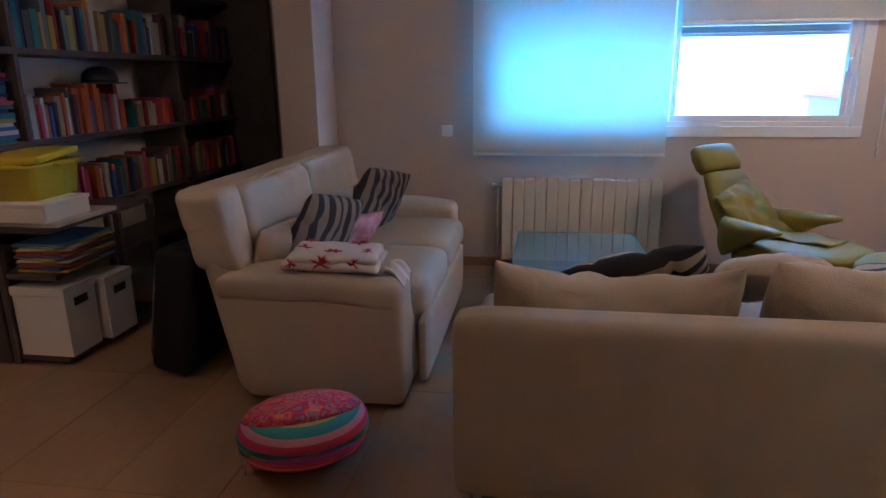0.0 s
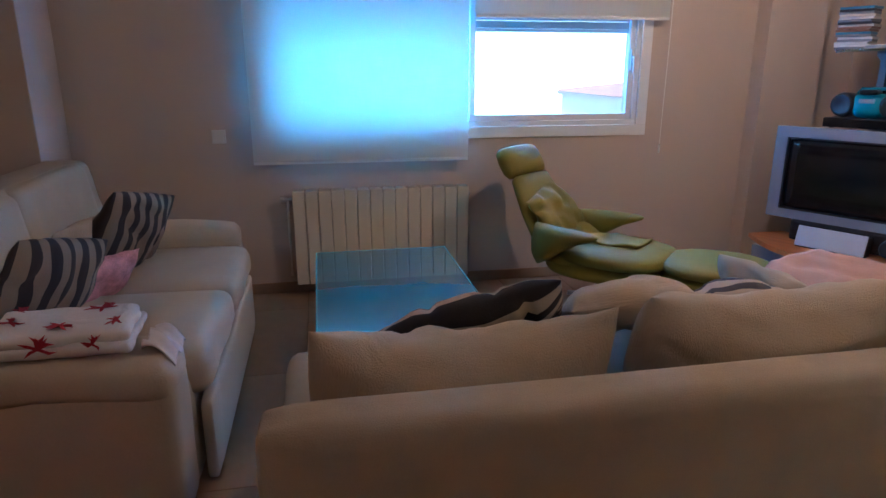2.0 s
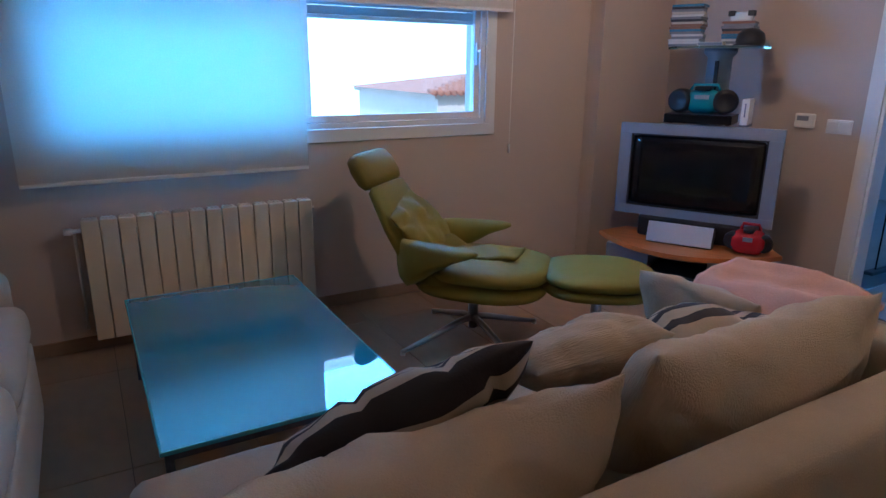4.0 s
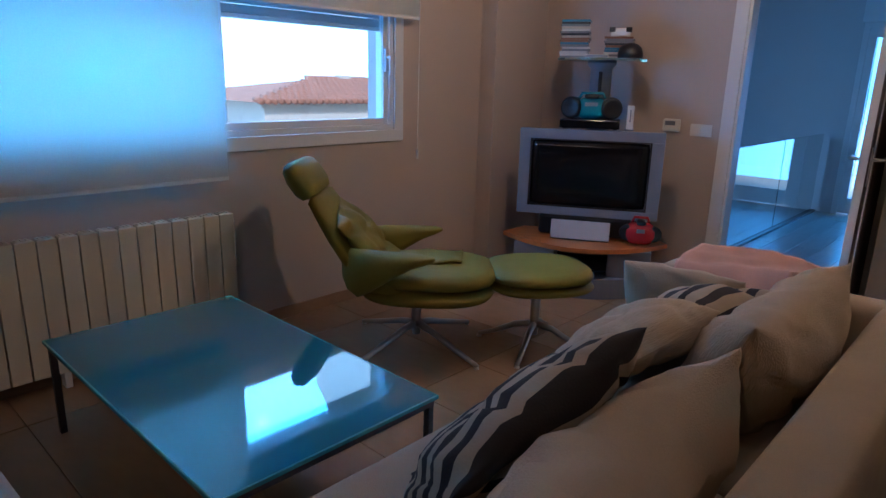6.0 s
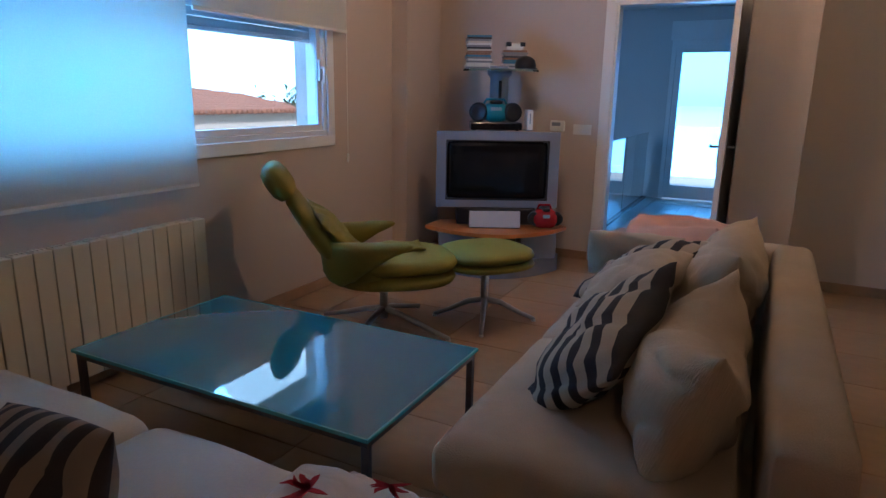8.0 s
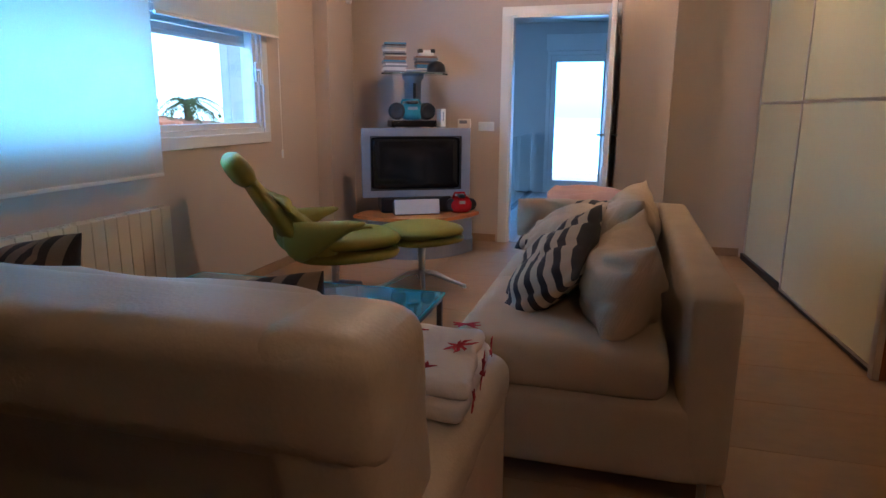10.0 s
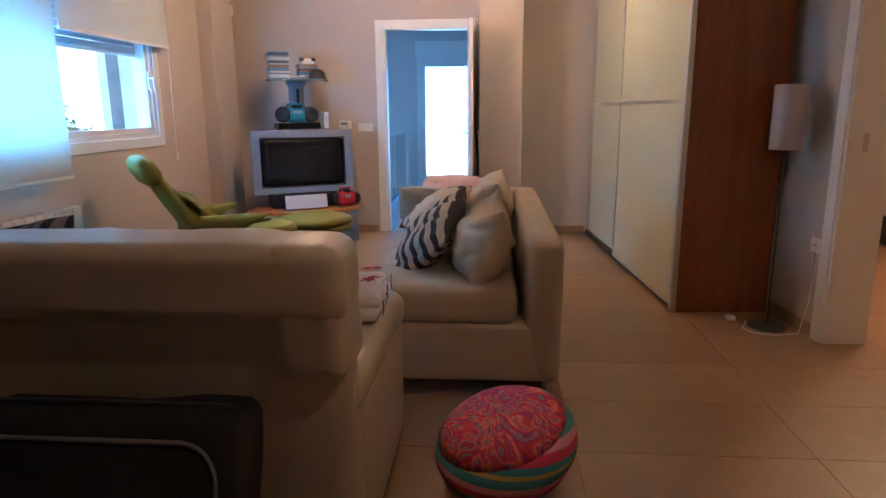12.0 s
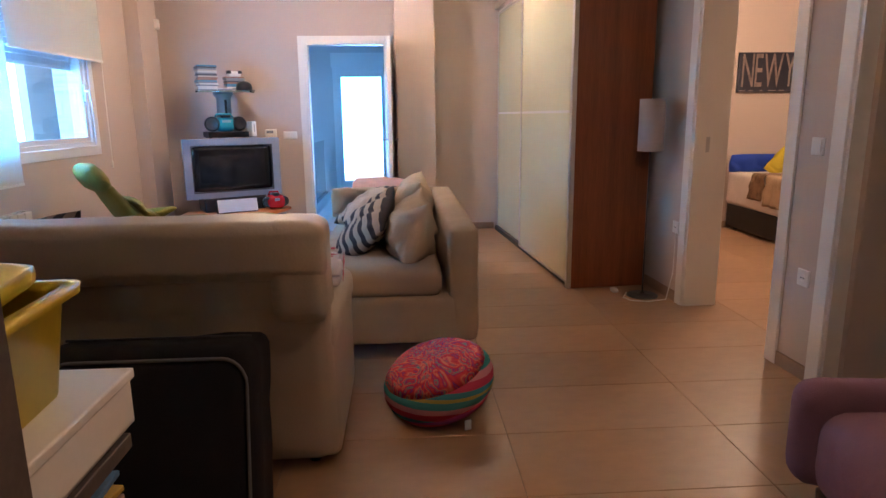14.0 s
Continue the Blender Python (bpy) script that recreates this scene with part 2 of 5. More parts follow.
def pouf_print():
    """Swirled pink, orange and turquoise print on the top of the pouf."""
    m = bpy.data.materials.new("paisley_print")
    m.use_nodes = True
    t = m.node_tree
    b = t.nodes["Principled BSDF"]
    b.inputs["Roughness"].default_value = 0.9
    co = t.nodes.new("ShaderNodeTexCoord")
    nz = t.nodes.new("ShaderNodeTexNoise")
    nz.inputs["Scale"].default_value = 5.5
    nz.inputs["Distortion"].default_value = 3.0
    t.links.new(co.outputs["Object"], nz.inputs["Vector"])
    mul = t.nodes.new("ShaderNodeMath")
    mul.operation = "MULTIPLY"
    mul.inputs[1].default_value = 5.0
    t.links.new(nz.outputs[0], mul.inputs[0])
    fr = t.nodes.new("ShaderNodeMath")
    fr.operation = "FRACT"
    t.links.new(mul.outputs[0], fr.inputs[0])
    ramp = t.nodes.new("ShaderNodeValToRGB")
    cols = [(0, (0.62, 0.03, 0.09)), (0.3, (0.75, 0.08, 0.10)), (0.48, (0.80, 0.28, 0.20)), (0.58, (0.66, 0.04, 0.14)),
            (0.74, (0.10, 0.38, 0.36)), (0.82, (0.70, 0.08, 0.10)), (0.93, (0.30, 0.05, 0.30))]
    while len(ramp.color_ramp.elements) < len(cols):
        ramp.color_ramp.elements.new(0.5)
    for e, (p, c) in zip(ramp.color_ramp.elements, cols):
        e.position, e.color = p, (*c, 1)
    t.links.new(fr.outputs[0], ramp.inputs[0])
    t.links.new(ramp.outputs[0], b.inputs["Base Color"])
    return m


PAISLEY = pouf_print()


# ---- mesh helpers ----
def thing(name, label, category, m=None, group="", kind=""):
    e = new(name)
    e.empty_display_size = 0.05
    e.matrix_world = m or Matrix()
    return tagged(e, label, category, group, kind)


def finish(name, bm, mat, smooth=False):
    bmesh.ops.recalc_face_normals(bm, faces=bm.faces)
    me = bpy.data.meshes.new(name)
    bm.to_mesh(me)
    bm.free()
    me.materials.append(mat)
    if smooth:
        for p in me.polygons:
            p.use_smooth = True
    return me


def part(name, bm, mat, parent, label="", smooth=False, m=None):
    ob = new(name, finish(name, bm, mat, smooth))
    ob.parent = parent
    if m is not None:
        ob.matrix_basis = m
    return tagged(ob, label)


def solid(name, bm, mat, label, category, m=None, group="", kind="", smooth=False):
    ob = new(name, finish(name, bm, mat, smooth))
    if m is not None:
        ob.matrix_world = m
    return tagged(ob, label, category, group, kind)


def add_box(bm, x0, x1, y0, y1, z0, z1, bevel=0.0, seg=2):
    r = bmesh.ops.create_cube(bm, size=1.0)
    for v in r["verts"]:
        v.co = Vector((x0 + (v.co.x + 0.5) * (x1 - x0), y0 + (v.co.y + 0.5) * (y1 - y0), z0 + (v.co.z + 0.5) * (z1 - z0)))
    if bevel:
        es = list({e for v in r["verts"] for e in v.link_edges})
        bmesh.ops.bevel(bm, geom=es, offset=bevel, segments=seg, affect="EDGES", profile=0.5)
    return bm


def box(x0, x1, y0, y1, z0, z1, bevel=0.0, seg=2):
    return add_box(bmesh.new(), x0, x1, y0, y1, z0, z1, bevel, seg)


def boxes(*rows, bevel=0.0):
    bm = bmesh.new()
    for r in rows:
        add_box(bm, *r, bevel=bevel)
    return bm


def add_cyl(bm, x, y, z0, z1, r0, r1=None, n=20):
    m = Matrix.Translation((x, y, (z0 + z1) / 2))
    bmesh.ops.create_cone(bm, cap_ends=True, segments=n, radius1=r0, radius2=r0 if r1 is None else r1, depth=z1 - z0, matrix=m)
    return bm


def cyl(x, y, z0, z1, r0, r1=None, n=20):
    return add_cyl(bmesh.new(), x, y, z0, z1, r0, r1, n)


def tube(points, r, n=8, bm=None):
    """A round bar along points; r is one radius or one per point."""
    bm = bm or bmesh.new()
    pts = [Vector(p) for p in points]
    rs = r if isinstance(r, (list, tuple)) else [r] * len(pts)
    rings = []
    for i, p in enumerate(pts):
        d = (pts[min(i + 1, len(pts) - 1)] - pts[max(i - 1, 0)]).normalized()
        a = d.cross(Vector((0, 0, 1)))
        a = a.normalized() if a.length > 0.05 else d.cross(Vector((1, 0, 0))).normalized()
        b = d.cross(a)
        rings.append([bm.verts.new(p + rs[i] * (a * math.cos(2 * math.pi * k / n) + b * math.sin(2 * math.pi * k / n))) for k in range(n)])
    for p, q in zip(rings, rings[1:]):
        for k in range(n):
            bm.faces.new((p[k], p[(k + 1) % n], q[(k + 1) % n], q[k]))
    bm.faces.new(rings[0])
    bm.faces.new(rings[-1][::-1])
    return bm


def lathe(profile, n=32, bm=None):
    bm = bm or bmesh.new()
    rings = []
    for r, z in profile:
        rings.append([bm.verts.new((r * math.cos(2 * math.pi * k / n), r * math.sin(2 * math.pi * k / n), z)) for k in range(n)])
    for p, q in zip(rings, rings[1:]):
        for k in range(n):
            bm.faces.new((p[k], p[(k + 1) % n], q[(k + 1) % n], q[k]))
    bm.faces.new(rings[0])
    bm.faces.new(rings[-1][::-1])
    return bm


def prism(outline, z0, z1, bevel=0.0):
    """A plate of any outline."""
    bm = bmesh.new()
    lo = [bm.verts.new((x, y, z0)) for x, y in outline]
    hi = [bm.verts.new((x, y, z1)) for x, y in outline]
    n = len(outline)
    bm.faces.new(lo[::-1])
    bm.faces.new(hi)
    for k in range(n):
        bm.faces.new((lo[k], lo[(k + 1) % n], hi[(k + 1) % n], hi[k]))
    if bevel:
        es = [e for e in bm.edges if abs(e.verts[0].co.z - e.verts[1].co.z) < 1e-6]
        bmesh.ops.bevel(bm, geom=es, offset=bevel, segments=2, affect="EDGES", profile=0.5)
    return bm


def soft(sx, sy, sz, r, n=10, crown=0.0, wrinkle=0.0, seed=0.0, freq=5.0):
    """An upholstered block, centred on x and y with its base at z = 0: rounded edges, a crown on top and wrinkles."""
    bm = bmesh.new()
    bmesh.ops.create_cube(bm, size=2.0)
    bmesh.ops.subdivide_edges(bm, edges=bm.edges, cuts=n, use_grid_fill=True)
    h = Vector((sx / 2, sy / 2, sz / 2))
    rr = min(r, h.x, h.y, h.z)
    for v in bm.verts:
        # more of the grid goes to the rounded edges
        p = Vector([math.copysign(1 - (1 - abs(c)) ** 1.35, c) * a for c, a in zip(v.co, h)])
        q = Vector([max(-a + rr, min(a - rr, c)) for c, a in zip(p, h)])
        d = p - q
        if d.length > 1e-9:
            p = q + d.normalized() * min(rr, max(abs(d.x), abs(d.y), abs(d.z)))
        u, w = p.x / h.x, p.y / h.y
        if p.z > 0:
            p.z += crown * max(0, 1 - u * u) * max(0, 1 - w * w) * (p.z / h.z)
        if wrinkle:
            k = noise.noise(Vector((p.x * freq + seed, p.y * freq, p.z * freq)))
            k2 = noise.noise(Vector((p.x * freq * 2.7, p.y * freq * 2.7 + seed, p.z * freq * 2.7)))
            p += p.normalized() * wrinkle * (k + 0.4 * k2)
        v.co = p + Vector((0, 0, h.z))
    return bm


def pillow(w, h, d, n=20, seed=0.0, wrinkle=0.012, sag=0.0, ears=0.04, full=2.8, rnd=0.12):
    """A stuffed cushion standing in the xz plane, its base at z = 0, thick along y, with seams at the rim and drawn corners."""
    bm = bmesh.new()
    sides = []
    for s in (1, -1):
        grid = []
        for i in range(n + 1):
            row = []
            for j in range(n + 1):
                u = math.sin((i / n - 0.5) * math.pi)
                v = math.sin((j / n - 0.5) * math.pi)
                t = (max(0.0, 1 - abs(u) ** full) * max(0.0, 1 - abs(v) ** full)) ** 0.55
                x = u * w / 2 * (1 - ears * (1 - v * v) * abs(u) ** 3)
                z = v * h / 2 * (1 - ears * (1 - u * u) * abs(v) ** 3)
                y = s * d / 2 * t
                x *= math.sqrt(1 - rnd * v * v)
                z *= math.sqrt(1 - rnd * u * u)
                k = noise.noise(Vector((x * 7 + seed, z * 7, s * 3.0 + seed)))
                k += 0.6 * noise.noise(Vector((x * 17, z * 13 + seed, s)))
                k -= 1.5 * max(0.0, 1 - 5 * abs(noise.noise(Vector((x * 4 + z * 3, z * 4 - x * 2 + seed, s * 2.0)))))
                y += s * wrinkle * k * min(1, t * 2)
                z -= sag * (1 - u * u) * (v + 1) / 2
                row.append((x, y, z + h / 2))
            grid.append(row)
        sides.append(grid)
    verts = {}
    for s, grid in enumerate(sides):
        for i in range(n + 1):
            for j in range(n + 1):
                rim = i in (0, n) or j in (0, n)
                key = (0 if rim else s, i, j)
                if key not in verts:
                    verts[key] = bm.verts.new(grid[i][j])
    for s in (0, 1):
        for i in range(n):
            for j in range(n):
                f = []
                for a, b in ((i, j), (i + 1, j), (i + 1, j + 1), (i, j + 1)):
                    rim = a in (0, n) or b in (0, n)
                    f.append(verts[(0 if rim else s, a, b)])
                bm.faces.new(f if s else f[::-1])
    return bm


def sheet(fn, nu, nv, thick):
    """A cloth of some thickness over fn(u, v)."""
    bm = bmesh.new()
    top = [[bm.verts.new(fn(i / nu, j / nv)) for j in range(nv + 1)] for i in range(nu + 1)]
    bot = [[bm.verts.new(Vector(fn(i / nu, j / nv)) - Vector((0, 0, thick))) for j in range(nv + 1)] for i in range(nu + 1)]
    for i in range(nu):
        for j in range(nv):
            bm.faces.new((top[i][j], top[i + 1][j], top[i + 1][j + 1], top[i][j + 1]))
            bm.faces.new((bot[i][j], bot[i][j + 1], bot[i + 1][j + 1], bot[i + 1][j]))
    for i in range(nu):
        bm.faces.new((top[i][0], bot[i][0], bot[i + 1][0], top[i + 1][0]))
        bm.faces.new((top[i][nv], top[i + 1][nv], bot[i + 1][nv], bot[i][nv]))
    for j in range(nv):
        bm.faces.new((top[0][j], top[0][j + 1], bot[0][j + 1], bot[0][j]))
        bm.faces.new((top[nu][j], bot[nu][j], bot[nu][j + 1], top[nu][j + 1]))
    return bm


def structure(name, bm, mat, label, category="wall"):
    return solid(name, bm, mat, label, category, kind="structure")


# ---- the room ----
CEIL = 2.47
FL = -0.08  # level of the floor; heights count from the datum 8 cm above it
structure("wall_north", boxes((-5.66, -4.2, 0, 0.3, FL, CEIL), (-1.66, 0.12, 0, 0.3, FL, CEIL), (-4.2, -1.66, 0, 0.3, FL, 0.97), (-4.2, -1.66, 0, 0.3, 2.15, CEIL)),
          WALL, "matt beige plastered wall round the window")
structure("wall_alcove", boxes((-8.7, -5.66, 0.8, 1.0, FL, CEIL), (-5.66, -5.5, 0.3, 1.0, FL, CEIL)), WALL, "beige plastered wall of the bookcase alcove")
structure("wall_east", boxes((0, 0.12, -1.57, 0, FL, CEIL), (0, 0.12, -4.45, -2.47, FL, CEIL), (0, 0.12, -2.47, -1.57, 2.04, CEIL)),
          WALL, "matt beige plastered wall with the hall doorway")
# the south wall runs a little off square
SM = pose(-3.19, -4.54, 0, 0, 0, 2.5)
_ws = structure("wall_south", boxes((-0.02, 3.3, -0.23, 0, FL, CEIL), (-1.41, -1.02, -0.23, 0, FL, CEIL), (-5.62, -2.26, -0.23, 0, FL, CEIL),
                                    (-1.02, -0.02, -0.23, 0, 2.06, CEIL), (-2.26, -1.41, -0.23, 0, 2.06, CEIL)),
                WALL, "matt beige plastered wall with two doorways")
_ws.matrix_world = SM
structure("wall_west", box(-7.05, -6.93, -2.15, 0.8, FL, CEIL), WALL, "beige plastered wall behind the bookcase")
structure("wall_far_west", box(-8.82, -8.7, -4.9, 1.0, FL, CEIL), WALL, "plain beige wall that closes the room")
structure("pillar_by_television", box(-0.83, -0.38, -0.14, -0.001, FL, CEIL), WALL, "shallow beige plastered pillar in the corner", "pillar")
structure("pillar_by_door", box(-0.45, -0.001, -2.98, -2.57, FL, CEIL, 0.004, 1), WALL, "beige plastered pillar beside the open door", "pillar")
structure("pillar_by_bookcase", box(-5.66, -5.38, -0.44, -0.001, FL, CEIL, 0.004, 1), WALL, "beige plastered pillar between bookcase and sofa", "pillar")
structure("ceiling", box(-8.82, 4.6, -9.2, 1.6, CEIL, CEIL + 0.2), CEILING, "plain off-white painted ceiling", "ceiling")
floor = structure("floor", box(-8.82, 0.06, -9.2, 1.0, FL - 0.2, FL - 0.006), GROUT, "brown ceramic tile floor with narrow joints", "floor")
hall_floor = structure("hall_floor", box(0.06, 4.3, -5, 1.6, FL - 0.2, FL - 0.012), HALLFLOOR, "grey wood-grain floor of the hall", "floor")
# bedroom and the room behind the second doorway
structure("wall_bedroom_east", box(-0.25, -0.13, -9.2, -4.68, FL, CEIL), WALL, "beige bedroom wall behind the bed")
structure("wall_bedroom_south", box(-8.82, -0.13, -9.2, -9.08, FL, CEIL), WALL, "plain beige bedroom wall")
structure("wall_bedroom_west", box(-4.66, -4.56, -9.08, -4.68, FL, CEIL), WALL, "plain beige wall between the rooms")
structure("wall_side_room", box(-8.82, -8.7, -9.08, -4.68, FL, CEIL), WALL, "plain beige wall of the side room")
# hall
structure("wall_hall_east", boxes((4.0, 4.2, -1.45, 1.6, FL, CEIL), (4.0, 4.2, -5, -2.42, FL, CEIL), (4.0, 4.2, -2.42, -1.45, 2.3, CEIL)),
          WHITE_WALL, "pale grey hall wall with a glazed door")
structure("wall_hall_north", box(0.12, 4.2, 1.5, 1.6, FL, CEIL), WHITE_WALL, "pale grey wall above the stairwell")
structure("wall_hall_south", box(0.12, 4.2, -5.0, -4.9, FL, CEIL), WHITE_WALL, "plain pale grey hall wall")

for _name, _b in (("baseboard_north", box(-5.38, -0.83, -0.012, -0.001, FL, FL + 0.075, 0.003, 1)),
                  ("baseboard_east", boxes((-0.012, -0.001, -1.475, -0.001, FL, FL + 0.075), (-0.012, -0.001, -3.68, -2.98, FL, FL + 0.075), bevel=0.003)),
                  ("baseboard_pillar", box(-0.462, -0.451, -2.985, -2.57, FL, FL + 0.075, 0.003, 1)),
                  ("baseboard_bedroom", box(-0.262, -0.251, -9.08, -4.68, FL, FL + 0.075, 0.003, 1))):
    structure(_name, _b, SKIRT, "low brown ceramic skirting", "baseboard")
_bs = structure("baseboard_south", boxes((0.05, 0.58, 0.001, 0.012, FL, FL + 0.075), (-1.335, -1.095, 0.001, 0.012, FL, FL + 0.075), bevel=0.003), SKIRT, "low brown ceramic skirting", "baseboard")
_bs.matrix_world = SM


def warp(bm, fn):
    for v in bm.verts:
        v.co = Vector(fn(v.co))
    return bm


def moved(bm, m):
    bmesh.ops.transform(bm, matrix=m, verts=bm.verts)
    return bm


# ---- window, blinds, radiator ----
window = thing("window_1", "white PVC sliding window with a half-lowered roller shutter", "window", kind="structure")
WX0, WX1, WZ0, WZ1 = -4.24, -1.62, 0.94, 2.19
part("casing", boxes((WX0, WX1, -0.015, 0.0, WZ0, WZ0 + 0.075), (WX0, WX1, -0.015, 0.0, WZ1 - 0.07, WZ1),
                     (WX0, WX0 + 0.075, -0.015, 0.0, WZ0 + 0.075, WZ1 - 0.07), (WX1 - 0.075, WX1, -0.015, 0.0, WZ0 + 0.075, WZ1 - 0.07), bevel=0.003), PVC, window)
part("frame", boxes((-4.165, -1.695, 0.0, 0.09, 1.015, 1.05), (-4.165, -1.695, 0.0, 0.09, 2.08, 2.12), (-4.165, -4.13, 0.0, 0.09, 1.05, 2.08),
                    (-1.73, -1.695, 0.0, 0.09, 1.05, 2.08), bevel=0.004), PVC, window)


def sash(x0, x1, y):
    s = part("sash", boxes((x0, x1, y, y + 0.035, 1.05, 1.09), (x0, x1, y, y + 0.035, 2.04, 2.08), (x0, x0 + 0.04, y, y + 0.035, 1.09, 2.04),
                           (x1 - 0.04, x1, y, y + 0.035, 1.09, 2.04), bevel=0.004), PVC, window)
    p = part("pane", box(x0 + 0.04, x1 - 0.04, y + 0.014, y + 0.02, 1.09, 2.04), GLASS, s)
    p.visible_shadow = False
    return s


sash(-4.13, -2.86, 0.055)
_s = sash(-2.90, -1.73, 0.015)
part("window_handle", boxes((-1.765, -1.74, -0.004, 0.014, 1.38, 1.52), (-1.76, -1.745, -0.035, -0.004, 1.46, 1.475), (-1.76, -1.745, -0.04, -0.028, 1.36, 1.475), bevel=0.003), PVC, _s)
shutter = thing("roller_shutter", "pale blue-white roller shutter lowered over the window top", "shutter", kind="structure")
_me = finish("slat", box(-4.165, -1.695, 0.125, 0.137, 0.0, 0.048, 0.004, 1), SHUTTER)
for _k in range(11):
    _o = new("slat", _me)
    _o.parent, _o.location = shutter, (0, 0, 1.655 + 0.05 * _k)
part("bottom_bar", box(-4.165, -1.695, 0.12, 0.142, 1.63, 1.654, 0.003, 1), PVC, shutter)
part("guide", box(-1.71, -1.66, 0.1, 0.16, 0.97, 2.15), PVC, shutter)
part("guide", box(-4.2, -4.15, 0.1, 0.16, 0.97, 2.15), PVC, shutter)
structure("window_sill", box(-4.2, -1.66, 0.09, 0.34, 0.965, 1.0, 0.003, 1), STUCCO, "pale stone outer window sill", "sill")


def roller_blind(x0, x1, z, label):
    b = thing("roller_blind", label, "roller blind", group="window blinds")
    part("cloth", box(x0, x1, -0.0765, -0.0755, z + 0.012, 2.37), BLIND, b)
    part("bottom_bar", box(x0, x1, -0.083, -0.069, z - 0.006, z + 0.014, 0.004, 2), PLASTIC, b)
    bm = cyl(0, 0, x0, x1, 0.022)
    part("roller", moved(bm, pose(0, -0.055, 2.37, 0, 90, 0)), PLASTIC, b)
    for xa in (x0 - 0.012, x1):
        part("bracket", box(xa, xa + 0.012, -0.08, -0.001, 2.34, 2.40, 0.002), PLASTIC, b)
    return b


roller_blind(-4.31, -2.925, 0.81, "cream screen roller blind drawn far down over the window")
_b = roller_blind(-2.885, -1.545, 1.71, "cream screen roller blind rolled halfway up over the window")
part("chain", tube([(-1.515, -0.055, 2.36), (-1.513, -0.05, 1.6), (-1.52, -0.05, 0.87)], 0.0022, 6), PLASTIC, _b)
part("chain_weight", tube([(-1.52, -0.05, 0.875), (-1.52, -0.05, 0.87), (-1.521, -0.05, 0.815), (-1.521, -0.05, 0.81)], [0.004, 0.009, 0.008, 0.003], 10), PLASTIC, _b, smooth=True)


def radiator():
    r = thing("radiator", "cream enamelled aluminium radiator under the window", "radiator")
    n, x0, x1 = 14, -4.09, -2.92
    w = (x1 - x0) / n
    bm = bmesh.new()
    add_box(bm, 0.002, w - 0.002, -0.098, -0.086, 0.0, 0.63, 0.004)
    add_box(bm, 0.012, w - 0.012, -0.086, -0.03, 0.01, 0.60, 0.004)
    add_box(bm, 0.006, w - 0.006, -0.09, -0.028, 0.60, 0.632, 0.008)
    for k in range(3):
        add_box(bm, 0.014 + k * 0.02, 0.022 + k * 0.02, -0.08, -0.04, 0.6325, 0.636)
    me = finish("section", bm, ENAMEL)
    for k in range(n):
        o = new("section", me)
        o.parent, o.location = r, (x0 + k * w, 0, 0)
    part("header", boxes((x0, x1, -0.07, -0.045, 0.04, 0.07), (x0, x1, -0.07, -0.045, 0.56, 0.59)), ENAMEL, r)
    part("valve", tube([(x0 - 0.001, -0.058, 0.575), (x0 - 0.03, -0.058, 0.575), (x0 - 0.045, -0.058, 0.575), (x0 - 0.075, -0.058, 0.575)], [0.011, 0.011, 0.019, 0.017], 12), PLASTIC, r, "white valve head", True)
    part("bleed_valve", tube([(x1, -0.058, 0.575), (x1 + 0.018, -0.058, 0.575)], 0.009, 10), STEEL, r)
    part("pipe", tube([(x0 - 0.03, -0.058, 0.565), (x0 - 0.03, -0.055, 0.3), (x0 - 0.03, -0.04, 0.05), (x0 - 0.03, 0.0, 0.05)], 0.008, 8), PLASTIC, r, smooth=True)
    for xa in (-3.8, -3.2):
        part("bracket", box(xa, xa + 0.03, -0.06, -0.001, 0.5, 0.56, 0.002), PLASTIC, r)
        part("foot", box(xa, xa + 0.03, -0.09, -0.03, FL, 0.012, 0.002), PLASTIC, r)


radiator()


def wall_plate(name, m, label, category, w=0.085, h=0.085, keys=1, socket=False):
    t = thing(name, label, category, m)
    part("plate", box(-w / 2, w / 2, -0.009, 0.0, -h / 2, h / 2, 0.004), PLASTIC, t)
    if socket:
        part("socket_well", moved(lathe([(0.02, 0.0), (0.02, 0.002), (0.016, 0.002), (0.014, -0.004)], 20), pose(0, -0.0095, 0, 90, 0, 0)), WHITE, t)
        part("hole", boxes((-0.012, -0.007, -0.0125, -0.0085, -0.003, 0.003), (0.007, 0.012, -0.0125, -0.0085, -0.003, 0.003)), BLACK, t)
    else:
        for k in range(keys):
            a = -w / 2 + 0.012 + k * (w - 0.024) / keys
            part("rocker", box(a + 0.001, a + (w - 0.024) / keys - 0.001, -0.0135, -0.0085, -h / 2 + 0.012, h / 2 - 0.012, 0.002), PLASTIC, t)
    return t


wall_plate("light_switch", pose(-4.515, -0.001, 0.979), "white square light switch on the window wall", "light switch")
wall_plate("light_switch", pose(-0.001, -1.363, 1.036, 0, 0, -90), "white double light switch beside the hall door", "light switch", 0.155, 0.085, 2)
wall_plate("light_switch", SM @ pose(-1.24, 0.001, 1.075, 0, 0, 180), "white light switch between the two doorways", "light switch")
wall_plate("wall_socket", SM @ pose(-1.24, 0.001, 0.43, 0, 0, 180), "white wall socket between the two doorways", "socket", socket=True)
wall_plate("wall_socket", SM @ pose(0.12, 0.001, 0.45, 0, 0, 180), "white wall socket beside the mahogany panel", "socket", socket=True)
_t = thing("thermostat", "white wall thermostat with a small grey display", "thermostat", pose(-0.001, -1.15, 1.06, 0, 0, -90))
part("housing", box(-0.065, 0.065, -0.028, 0, -0.045, 0.045, 0.012, 3), PLASTIC, _t)
